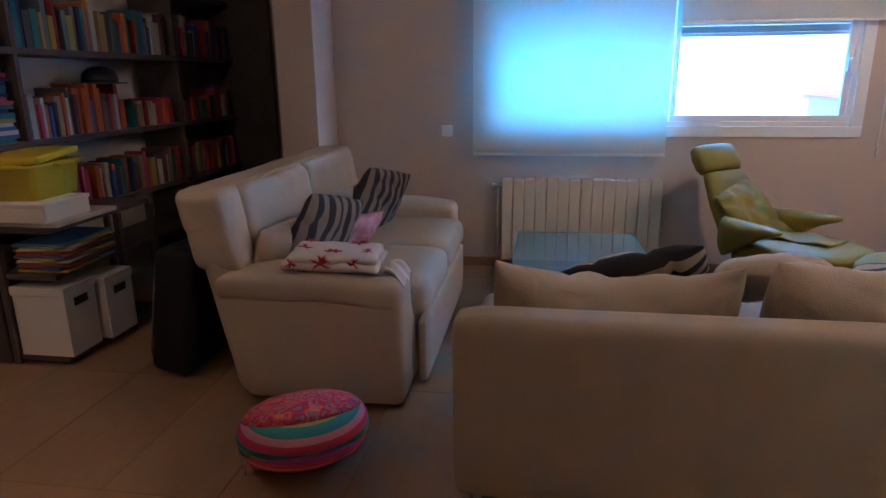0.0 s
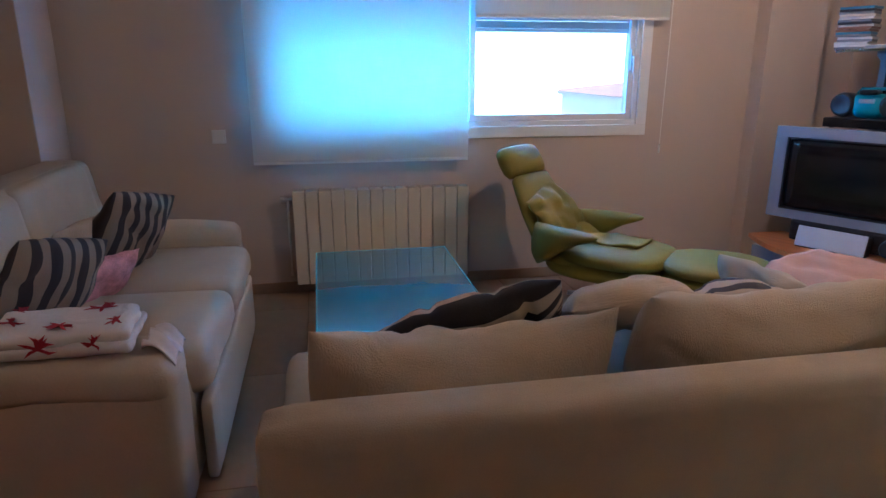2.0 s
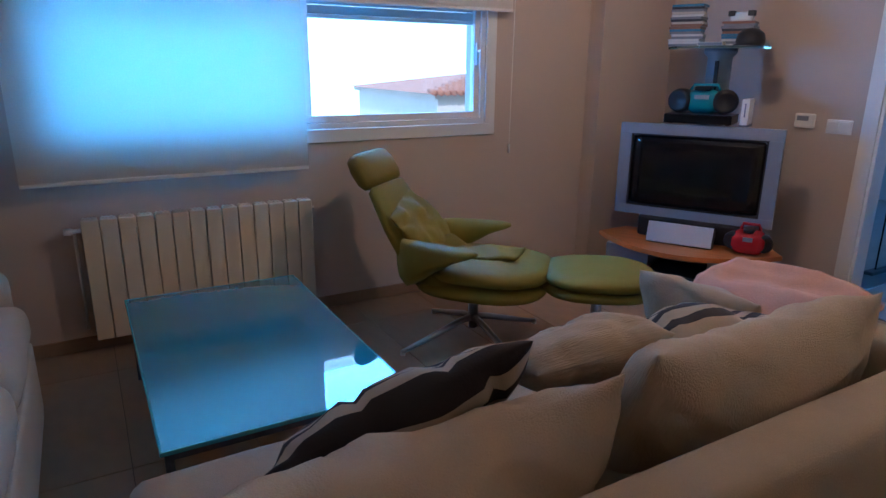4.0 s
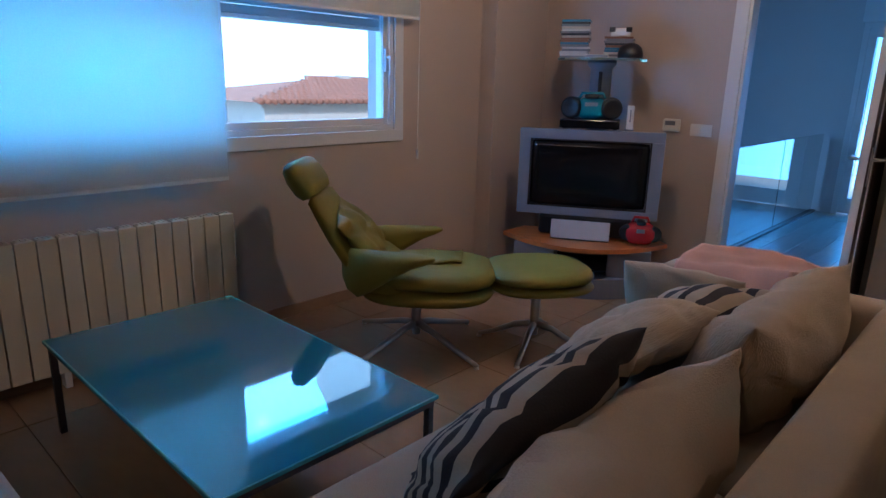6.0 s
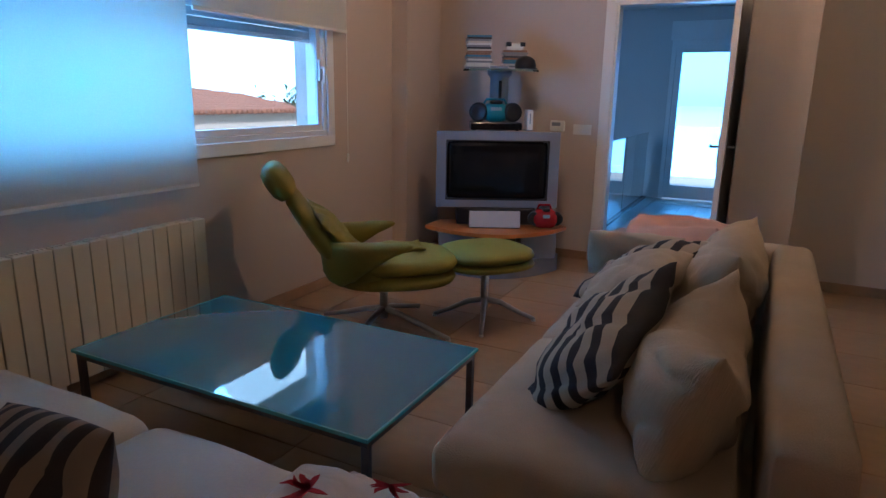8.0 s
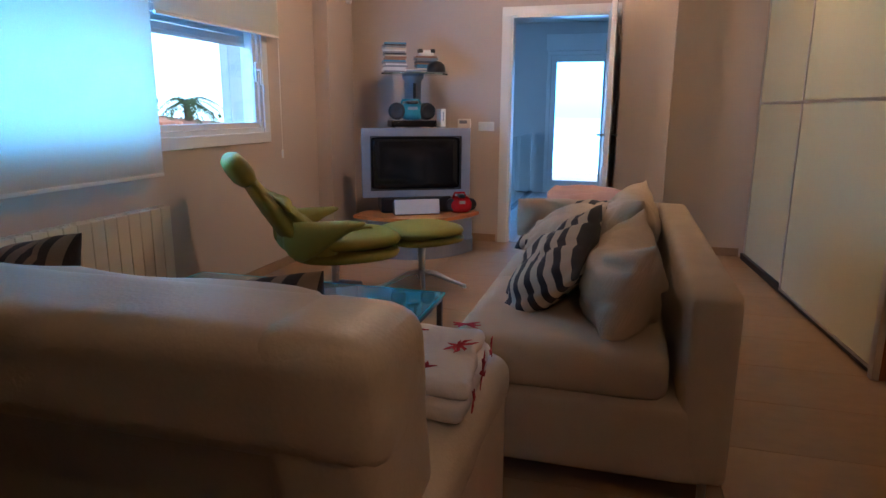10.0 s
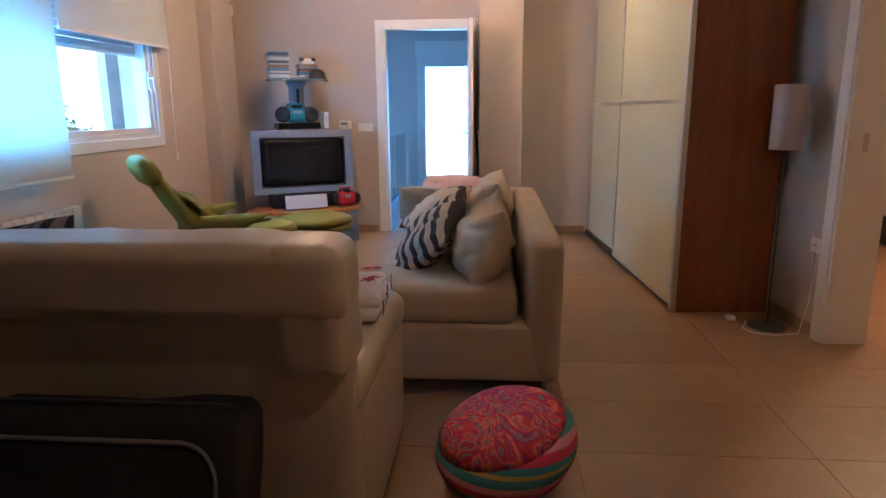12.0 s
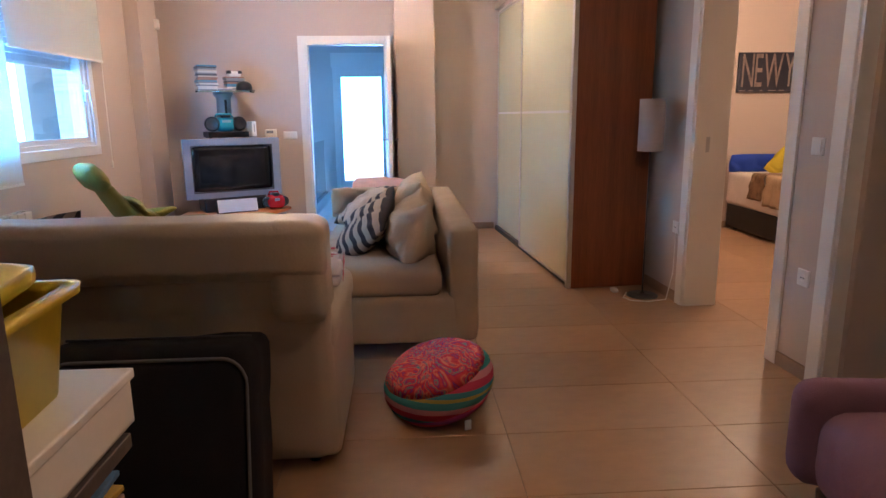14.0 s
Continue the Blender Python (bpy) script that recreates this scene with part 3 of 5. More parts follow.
part("display", box(-0.045, 0.03, -0.0305, -0.027, 0.0, 0.03, 0.002), SILVER, _t, "grey display")
_t = thing("motion_sensor", "small white alarm sensor high in the corner", "sensor", pose(-0.43, -0.141, 2.17))
part("housing", box(-0.03, 0.03, -0.04, 0, -0.05, 0.05, 0.01, 3), PLASTIC, _t)
part("lens", box(-0.02, 0.02, -0.044, -0.039, -0.035, 0.01, 0.002), WHITE, _t)


# ---- doorways ----
def door_lining(name, m, w, h, depth, label, both=True):
    """Lining and architraves of a doorway; x across, the wall from y = 0 to depth."""
    d = thing(name, label, "door frame", m, kind="structure")
    part("lining", boxes((0, 0.03, -0.002, depth + 0.002, FL, h - 0.03), (w - 0.03, w, -0.002, depth + 0.002, FL, h - 0.03), (0, w, -0.002, depth + 0.002, h - 0.03, h), bevel=0.002), WHITE, d)
    for y0, y1 in ((-0.016, -0.001), (depth + 0.001, depth + 0.016)):
        part("architrave", boxes((-0.075, 0.012, y0, y1, FL, h - 0.012), (w - 0.012, w + 0.075, y0, y1, FL, h - 0.012), (-0.075, w + 0.075, y0, y1, h - 0.012, h + 0.065), bevel=0.003), WHITE, d)
    return d


door_lining("door_frame_hall", pose(0, -1.57, 0, 0, 0, -90), 0.9, 2.04, 0.12, "white lacquered frame of the hall doorway")
_d = door_lining("door_frame_bedroom", SM @ pose(-0.02, 0, 0, 0, 0, 180), 1.0, 2.06, 0.23, "white lacquered frame of the bedroom doorway")
part("strike_plate", box(0.03, 0.033, 0.08, 0.105, 0.98, 1.08), STEEL, _d, "steel strike plate")
door_lining("door_frame_side", SM @ pose(-1.41, 0, 0, 0, 0, 180), 0.85, 2.06, 0.23, "white lacquered frame of a second doorway")

# the leaf of the hall door stands open into the room
leaf = thing("door_1", "open white hall door with a dark wenge face and narrow glass strips", "door", pose(-0.01, -2.455, FL + 0.008, 0, 0, 183.5) @ Matrix.Diagonal((1, 1, 1.04, 1)), kind="structure")
part("leaf", boxes((0, 0.80, -0.018, 0.02, 0, 0.25), (0, 0.80, -0.018, 0.02, 1.8, 2.0), (0, 0.56, -0.018, 0.02, 0.25, 1.8), (0.68, 0.80, -0.018, 0.02, 0.25, 1.8)), WHITE, leaf)
part("face", boxes((0.002, 0.798, 0.0205, 0.024, 0.002, 0.25), (0.002, 0.798, 0.0205, 0.024, 1.8, 1.998), (0.002, 0.56, 0.0205, 0.024, 0.25, 1.8), (0.68, 0.798, 0.0205, 0.024, 0.25, 1.8)), WENGE, leaf, "dark wenge face")
for _z in (0.25, 0.64, 1.03, 1.42):
    part("glass_strip", box(0.56, 0.68, -0.002, 0.004, _z + 0.01, _z + 0.37), GLASS, leaf, "narrow glass strip")
for _s in (1, -1):
    y0 = 0.024 if _s > 0 else -0.018
    part("handle_plate", box(0.725, 0.765, min(y0, y0 + _s * 0.006), max(y0, y0 + _s * 0.006), 0.90, 1.09, 0.002), STEEL, leaf, "steel handle plate")
    part("door_handle", tube([(0.745, y0, 1.03), (0.745, y0 + _s * 0.045, 1.03), (0.73, y0 + _s * 0.052, 1.03), (0.63, y0 + _s * 0.052, 1.03)], 0.009, 10), STEEL, leaf, "steel lever handle", True)
part("hinge", boxes((-0.008, 0.004, -0.024, -0.012, 0.2, 0.3), (-0.008, 0.004, -0.024, -0.012, 1.7, 1.8)), STEEL, leaf)

# ---- hall ----
gd = thing("door_2", "white glazed terrace door at the end of the hall", "door", kind="structure")
part("frame", boxes((3.985, 4.06, -2.42, -2.36, FL, 2.0), (3.985, 4.06, -1.51, -1.45, FL, 2.0), (3.985, 4.06, -2.42, -1.45, 2.0, 2.06), bevel=0.004), PVC, gd)
part("shutter_box", box(3.96, 4.19, -2.44, -1.43, 2.06, 2.3, 0.004), PVC, gd, "white shutter box")
_l = part("leaf", boxes((3.995, 4.045, -2.36, -2.28, FL + 0.02, 2.0), (3.995, 4.045, -1.59, -1.51, FL + 0.02, 2.0), (3.995, 4.045, -2.28, -1.59, FL + 0.02, 0.12), (3.995, 4.045, -2.28, -1.59, 1.9, 2.0), bevel=0.004), PVC, gd)
_p = part("pane", box(4.015, 4.022, -2.28, -1.59, 0.12, 1.9), GLASS, _l)
_p.visible_shadow = False
bal = thing("glass_balustrade", "clear glass balustrade along the hall stairwell", "balustrade", pose(0, 0, FL))
for _k in range(2):
    part("glass_panel", box(1.0 + _k * 1.45, 2.44 + _k * 1.45, -1.262, -1.25, 0.02, 0.92, 0.002, 1), GLASS, bal)
part("base_rail", box(0.9, 3.98, -1.29, -1.225, -0.012, 0.02, 0.003), DARKSTEEL, bal, "dark steel base rail")
mat_ = solid("door_mat", box(3.55, 3.95, -2.35, -1.55, FL - 0.012, FL, 0.004), material("pale_mat", (0.5, 0.48, 0.44), 0.95, vary=0.15, bump=0.3), "pale grey door mat before the terrace door", "door mat")
_me = finish("plank", box(0, 1.2, 0, 0.2, -0.008, 0.0, 0.001, 1), HALLFLOOR)
for _i in range(4):
    for _j in range(18):
        o = new("plank", _me)
        o.parent = hall_floor
        o.location = (0.07 + _i * 1.204 - 0.6 * (_j % 2) + (0.6 if _i == 0 and _j % 2 else 0), -4.9 + _j * 0.204, FL - 0.004)

# ---- coffee table ----
tb = thing("coffee_table", "low coffee table with blue glass top and thin steel legs", "coffee table", pose(-3.555, -1.15, 0))
part("tabletop", box(-0.395, 0.395, -0.687, 0.687, 0.303, 0.318, 0.003), TABLEGLASS, tb, "blue back-painted glass")
# thin strips added round the top to carry the lit-edge colour
part("glass_rim", boxes((-0.398, 0.398, -0.690, -0.682, 0.306, 0.3195), (-0.398, 0.398, 0.682, 0.690, 0.306, 0.3195), (-0.398, -0.390, -0.682, 0.682, 0.306, 0.3195), (0.390, 0.398, -0.682, 0.682, 0.306, 0.3195), bevel=0.002), LITEDGE, tb, "polished glass rim, coloured lighter for its lit edge")
part("frame", boxes((-0.385, 0.385, -0.68, -0.66, 0.282, 0.302), (-0.385, 0.385, 0.66, 0.68, 0.282, 0.302), (-0.385, -0.365, -0.66, 0.66, 0.282, 0.302), (0.365, 0.385, -0.66, 0.66, 0.282, 0.302)), DARKSTEEL, tb)
for _x in (-0.385, 0.36):
    for _y in (-0.68, 0.655):
        part("leg", box(_x, _x + 0.025, _y, _y + 0.025, FL, 0.2818, 0.002, 1), DARKSTEEL, tb)


# ---- leather sofa ----
def leather_sofa():
    s = thing("leather_sofa", "cream leather two-seat sofa with its back to the bookcase", "sofa", pose(-4.80, -1.40, 0))
    L = 1.94
    lean = lambda c: (c.x - 0.20 * (c.z - 0.02), c.y, c.z)
    cap = lambda c: (c.x - 0.20 * (c.z - 0.60), c.y, c.z)
    part("base", moved(soft(0.74, L - 0.3, 0.42, 0.03, 6), pose(0.06, 0, FL + 0.04)), LEATHER, s, smooth=True)
    part("back_shell", warp(moved(soft(0.14, L - 0.03, 0.77, 0.06, 12, wrinkle=0.004), pose(-0.30, 0, FL + 0.04)), lean), LEATHER, s, smooth=True)
    part("back_cap", warp(moved(soft(0.24, L - 0.02, 0.205, 0.05, 18, wrinkle=0.011, seed=6.0, freq=6.0), pose(-0.40, 0, 0.71)), cap), LEATHER, s, smooth=True)
    for k in (-1, 1):
        part("back_wing", warp(moved(soft(0.236, 0.185, 0.36, 0.05, 10, wrinkle=0.006, seed=k * 2.0), pose(-0.40, k * (L / 2 - 0.104), 0.555)), cap), LEATHER, s, smooth=True)
        bm = moved(soft(0.18, (L - 0.34) / 2, 0.52, 0.05, 14, wrinkle=0.010, seed=k * 3.1), pose(-0.27, k * (L - 0.34) / 4, 0.39))
        part("back_cushion", warp(bm, lambda c: (c.x - 0.20 * max(0, c.z - 0.35) - 0.02 * math.sin((c.z - 0.4) * 5), c.y, c.z)), LEATHER, s, smooth=True)
        bm = moved(soft(0.70, (L - 0.5) / 2, 0.18, 0.07, 12, crown=0.02, wrinkle=0.008, seed=k * 7.7), pose(0.15, k * (L - 0.5) / 4, 0.28))
        part("seat_cushion", bm, LEATHER, s, smooth=True)
        bm = moved(soft(0.765, 0.24, 0.53, 0.045, 10, wrinkle=0.004), pose(0.0475, k * (L / 2 - 0.13), FL + 0.03))
        part("arm_panel", warp(bm, lambda c: (c.x - 0.20 * (c.z - 0.02) * max(0.0, min(1.0, (0.35 - c.x) / 0.6)), c.y, c.z)), LEATHER, s, smooth=True)
        bm = moved(soft(0.86, 0.265, 0.145, 0.06, 12, crown=0.015, wrinkle=0.009, seed=k * 1.3), pose(0.03, k * (L / 2 - 0.13), 0.415))
        part("arm_pad", warp(bm, lambda c: (c.x - 0.03, c.y, c.z - 0.06 * max(0, c.x - 0.1))), LEATHER, s, smooth=True)
    part("front_rail", moved(soft(0.05, L - 0.5, 0.32, 0.02, 6), pose(0.47, 0, FL + 0.04)), LEATHER, s, smooth=True)
    for x in (-0.25, 0.38):
        for y in (-0.85, 0.85):
            part("foot", cyl(x, y, FL, FL + 0.045, 0.022, 0.026), BLACK, s)


leather_sofa()


# ---- fabric sofa ----
def fabric_sofa():
    s = thing("fabric_sofa", "beige ribbed-fabric sofa with one arm and steel legs", "sofa", pose(-3.035, -2.55, 0))
    x0, x1 = -1.03, 1.03
    part("base", moved(soft(x1 - x0, 0.84, 0.27, 0.03, 8), pose(0, 0.02, 0.01)), FABRIC, s, smooth=True)
    part("back", moved(soft(x1 - x0, 0.17, 0.645, 0.045, 12, wrinkle=0.004), pose(0, -0.385, 0.01)), FABRIC, s, smooth=True)
    for k in (-1, 1):
        part("seat_cushion", moved(soft(0.90, 0.74, 0.17, 0.06, 12, crown=0.015, wrinkle=0.006, seed=k * 2.2), pose(-0.11 + k * 0.453, 0.10, 0.265)), FABRIC, s, smooth=True)
    part("arm", moved(soft(0.17, 0.88, 0.63, 0.06, 10, wrinkle=0.004), pose(0.955, 0.02, 0.02)), FABRIC, s, smooth=True)
    for x in (-0.95, 0.95):
        for y in (-0.40, 0.38):
            part("leg", cyl(x, y, FL, 0.03, 0.014, 0.016, 14), STEEL, s, "steel leg", True)


fabric_sofa()


def loose_pillow(name, label, m, w, h, d, mat, seed, group="", wrinkle=0.012, sag=0.0, ears=0.04, rnd=0.12):
    return solid(name, pillow(w, h, d, 34, seed, wrinkle, sag, ears, 2.8, rnd), mat, label, "cushion", m, group, smooth=True)


def aimed(origin, along, normal):
    """A pose whose z runs along the first direction and whose y is near the second."""
    z = Vector(along).normalized()
    x = Vector(normal).cross(z).normalized()
    y = z.cross(x)
    m = Matrix((x, y, z)).transposed().to_4x4()
    m.translation = origin
    return m


# against the back of the fabric sofa
loose_pillow("back_cushion", "large beige ribbed back cushion with drawn corners", pose(-3.54, -2.60, 0.39, 21, 0, 1), 0.86, 0.42, 0.31, CORD, 1.0, "sofa back cushions", 0.018, 0.11, 0.03, 0.10)
loose_pillow("back_cushion", "large beige ribbed back cushion with drawn corners", pose(-2.62, -2.60, 0.395, 21, 0, -2) @ pose(0, 0, 0, 0, -1, 0), 0.86, 0.445, 0.31, CORD, 5.0, "sofa back cushions", 0.018, 0.06, 0.03, 0.12)
loose_pillow("striped_pillow", "black and sand striped pillow lying on the fabric sofa", aimed((-3.77, -2.34, 0.46), (0.88, -0.10, 0.28), (-0.25, 0.85, 0.8)), 0.46, 0.66, 0.19, STRIPE, 2.0, "striped pillows", 0.015)
loose_pillow("striped_pillow", "black and sand striped pillow lying on the fabric sofa", aimed((-2.88, -2.29, 0.55), (0.80, -0.22, 0.10), (-0.2, 0.45, 1)), 0.44, 0.60, 0.17, STRIPE, 3.0, "striped pillows", 0.02)
loose_pillow("small_pillow", "small beige pillow among the striped ones", aimed((-3.14, -2.35, 0.60), (0.85, -0.15, 0.12), (-0.3, 0.5, 1)), 0.36, 0.42, 0.17, CORD, 8.0, "small pillows")
loose_pillow("small_pillow", "small beige pillow leaning on the sofa arm", pose(-2.24, -2.26, 0.44, 22, 0, -82), 0.46, 0.27, 0.15, CORD, 9.0, "small pillows")
_pt = thing("pink_throw", "folded pink waffle throw over the sofa arm", "throw")
for _k, (_a, _b2, _h) in enumerate(((0.0, 1.0, 0.0), (0.06, 0.92, 0.024))):
    part("fold", sheet(lambda u, v: (-2.36 + 0.40 * (_a + u * (_b2 - _a)) + 0.02 * math.sin(v * 5), -2.64 + 0.40 * v + 0.03 * math.sin(u * 4),
                                     0.69 + _h + 0.02 * math.sin(u * 6 + v * 3) - 0.35 * max(0, 0.30 - u) ** 1.1 + 0.008 * noise.noise(Vector((u * 7, v * 7, _k)))), 24, 24, 0.02), PINK, _pt, smooth=True)
# on the leather sofa
loose_pillow("striped_pillow", "dark and sand striped pillow on the leather sofa", pose(-5.02, -1.86, 0.39, 25, 0, 70) @ pose(0, 0, 0, 0, 16, 0), 0.54, 0.48, 0.17, STRIPE2, 12.0, "sofa pillows")
loose_pillow("striped_pillow", "dark and sand striped pillow on the leather sofa", pose(-4.95, -1.12, 0.39, 27, 0, 68) @ pose(0, 0, 0, 0, 14, 0), 0.56, 0.52, 0.17, STRIPE2, 13.0, "sofa pillows")
loose_pillow("beige_pillow", "plain beige pillow behind a striped one", pose(-5.09, -2.02, 0.40, 20, 0, 76), 0.44, 0.36, 0.12, CORD, 14.0, "sofa pillows")
loose_pillow("beige_pillow", "plain beige pillow behind a striped one", pose(-5.03, -1.30, 0.40, 22, 0, 74), 0.44, 0.40, 0.12, CORD, 15.0, "sofa pillows")
loose_pillow("pink_pillow", "small pink printed pillow between the striped ones", pose(-4.90, -1.44, 0.42, 36, 0, 62), 0.34, 0.28, 0.10, PINKPRINT, 16.0, "sofa pillows")


# ---- lounge chair and ottoman ----
def ring_loft(sections, n=24):
    """A closed skin over sections (centre, half width vector, half depth vector, squareness)."""
    bm = bmesh.new()
    rings = []
    for c, a, b, p in sections:
        c, a, b = Vector(c), Vector(a), Vector(b)
        ring = []
        for k in range(n):
            t = 2 * math.pi * k / n
            ct, st = math.cos(t), math.sin(t)
            ring.append(bm.verts.new(c + a * math.copysign(abs(ct) ** p, ct) + b * math.copysign(abs(st) ** p, st)))
        rings.append(ring)
    for p, q in zip(rings, rings[1:]):
        for k in range(n):
            bm.faces.new((p[k], p[(k + 1) % n], q[(k + 1) % n], q[k]))
    bm.faces.new(rings[0])
    bm.faces.new(rings[-1][::-1])
    return bm


def star_base(t, r, zhub, turn):
    part("column", cyl(0, 0, FL + 0.07, zhub, 0.022, 0.03, 16), STEEL, t, "steel column", True)
    for k in range(4):
        a = radians(turn + 90 * k)
        c, s = math.cos(a), math.sin(a)
        part("foot", tube([(0.015 * c, 0.015 * s, FL + 0.13), (0.1 * c, 0.1 * s, FL + 0.115), (0.72 * r * c, 0.72 * r * s, FL + 0.05), (r * c, r * s, FL + 0.016)], [0.02, 0.018, 0.014, 0.012], 8), STEEL, t, "flat steel foot", True)
        part("glide", cyl(r * c * 0.985, r * s * 0.985, FL, FL + 0.012, 0.014, 0.012, 10), PLASTIC, t)


def seat_pad(rx, ry, z0, z1, square=0.75):
    secs = []
    for z, k in ((z0, 0.80), (z0 + 0.2 * (z1 - z0), 0.96), (z0 + 0.5 * (z1 - z0), 1.0), (z0 + 0.8 * (z1 - z0), 0.96), (z1 - 0.002, 0.84), (z1 + 0.006, 0.6), (z1 + 0.012, 0.25)):
        secs.append(((0, 0, z), (rx * k, 0, 0), (0, ry * k, 0), square))
    return ring_loft(secs, 36)


def lounge_chair():
    c = thing("lounge_chair", "olive green swivel lounge chair with headrest and winged arms", "armchair", pose(-2.28, -0.835, 0, 0, 0, -50))
    star_base(c, 0.44, 0.27, 51)
    part("seat_shell", moved(seat_pad(0.36, 0.33, 0.235, 0.315), pose(0.06, 0, 0)), GREEN, c, smooth=True)
    part("seat_cushion", moved(seat_pad(0.345, 0.31, 0.312, 0.40), pose(0.085, 0, 0)), GREEN, c, smooth=True)
    secs = []
    for f, w, d in ((0.0, 0.17, 0.04), (0.06, 0.25, 0.07), (0.2, 0.285, 0.08), (0.4, 0.275, 0.07), (0.62, 0.25, 0.058), (0.85, 0.212, 0.05), (0.97, 0.195, 0.045), (1.0, 0.16, 0.02)):
        x, z = -0.12 - 0.40 * f - 0.03 * math.sin(f * 3.1), 0.255 + 0.50 * f
        secs.append(((x, 0, z), (0, w, 0), (-d * 0.78, 0, -d * 0.62), 0.8))
    part("backrest", ring_loft(secs, 32), GREEN, c, smooth=True)
    secs = []
    for f, w, d in ((0.0, 0.13, 0.02), (0.06, 0.185, 0.052), (0.25, 0.20, 0.07), (0.6, 0.20, 0.072), (0.88, 0.19, 0.058), (0.97, 0.17, 0.035), (1.0, 0.14, 0.015)):
        x, z = -0.525 - 0.115 * f, 0.745 + 0.17 * f
        secs.append(((x, 0, z), (0, w, 0), (-d * 0.84, 0, -d * 0.55), 0.72))
    part("headrest", ring_loft(secs, 32), GREEN, c, smooth=True)
    for s in (1, -1):
        secs = []
        for x, y, z, w, h in ((-0.36, 0.17, 0.42, 0.04, 0.07), (-0.33, 0.20, 0.41, 0.06, 0.11), (-0.27, 0.25, 0.40, 0.07, 0.122), (-0.20, 0.28, 0.42, 0.073, 0.104), (-0.10, 0.298, 0.455, 0.07, 0.068), (0.0, 0.31, 0.485, 0.063, 0.036), (0.07, 0.318, 0.497, 0.048, 0.021), (0.105, 0.32, 0.502, 0.024, 0.012), (0.116, 0.32, 0.503, 0.008, 0.005)):
            secs.append(((x, s * y, z), (0, w, 0.0), (0, 0, h), 0.7))
        part("armrest", ring_loft(secs, 24), GREEN, c, smooth=True)
    secs = []
    for x, z, w, h in ((-0.34, 0.45, 0.12, 0.05), (-0.31, 0.42, 0.19, 0.09), (-0.22, 0.365, 0.25, 0.11), (-0.12, 0.315, 0.285, 0.085), (-0.04, 0.275, 0.28, 0.05), (0.06, 0.255, 0.24, 0.02)):
        secs.append(((x, 0, z), (0, w, 0), (h * 0.5, 0, h), 0.75))
    part("bucket", ring_loft(secs, 32), GREEN, c, "olive shell under the back", True)
    part("lumbar_pillow", moved(pillow(0.44, 0.36, 0.11, 24, 4.0, 0.02), pose(-0.17, 0.01, 0.42, 42, 0, -90) @ pose(0, 0, 0, 0, 14, 0)), GREEN, c, "loose olive pillow", True)
    part("seat_throw", sheet(lambda u, v: (-0.10 + 0.34 * u, -0.12 + 0.24 * v + 0.05 * u, 0.425 + 0.01 * math.sin(9 * u + 4 * v)), 12, 8, 0.012), GREEN, c, "olive cloth strip", True)


lounge_chair()
_o = thing("ottoman", "olive green oval ottoman on a steel star base", "ottoman", pose(-1.815, -1.29, 0, 0, 0, -36))
star_base(_o, 0.32, 0.29, 57)
part("shell", seat_pad(0.29, 0.27, 0.275, 0.325), GREEN, _o, smooth=True)
part("cushion", seat_pad(0.285, 0.265, 0.322, 0.395), GREEN, _o, smooth=True)

# ---- television corner ----
TVM = pose(-0.683, -0.888, 0, 0, 0, -62)


def arc_plate(w, depth, back, n=18):
    """Outline with a bowed front (towards -y) and a straight back."""
    pts = [(-w / 2 + w * k / n, -depth * (1 - (2 * k / n - 1) ** 2)) for k in range(n + 1)]
    return pts + [(w / 2 - 0.12, back), (-w / 2 + 0.12, back)]


st = thing("tv_stand", "low television stand with a bowed cherry-wood top", "tv stand", TVM @ pose(0, -0.02, 0))
part("top", prism(arc_plate(1.14, 0.34, 0.24), 0.255, 0.285, 0.004), ORANGE, st, "cherry-wood top")
part("body", prism([(x * 0.9, y * 0.82) for x, y in arc_plate(1.14, 0.34, 0.22)], FL, 0.06), SILVER, st, "grey plinth")
part("side", boxes((-0.46, -0.18, -0.17, 0.16, 0.06, 0.254), (0.18, 0.46, -0.17, 0.16, 0.06, 0.254), bevel=0.004), SILVER, st, "grey cabinet side")
part("shelf", boxes((-0.178, 0.178, -0.22, 0.14, 0.10, 0.115), (-0.178, 0.178, 0.12, 0.15, 0.06, 0.25)), BLACK, st)
tv = thing("television", "large silver widescreen tube television, switched off", "television", TVM)
part("foot", box(-0.32, 0.32, 0.0, 0.30, 0.287, 0.43, 0.02), BLACK, tv)
part("bezel", boxes((-0.485, 0.485, 0.0, 0.06, 0.962, 1.03), (-0.485, 0.485, 0.0, 0.06, 0.43, 0.488), (-0.485, -0.41, 0.0, 0.06, 0.488, 0.962), (0.405, 0.485, 0.0, 0.06, 0.488, 0.962), bevel=0.002), SILVER, tv)
part("inner_rim", boxes((-0.41, 0.405, 0.003, 0.03, 0.952, 0.962), (-0.41, 0.405, 0.003, 0.03, 0.488, 0.498), (-0.41, -0.40, 0.003, 0.03, 0.498, 0.952), (0.395, 0.405, 0.003, 0.03, 0.498, 0.952)), BLACK, tv)
part("screen", moved(soft(0.795, 0.05, 0.454, 0.02, 6), pose(-0.0025, 0.037, 0.498)), SCREEN, tv, "dark glass screen", True)
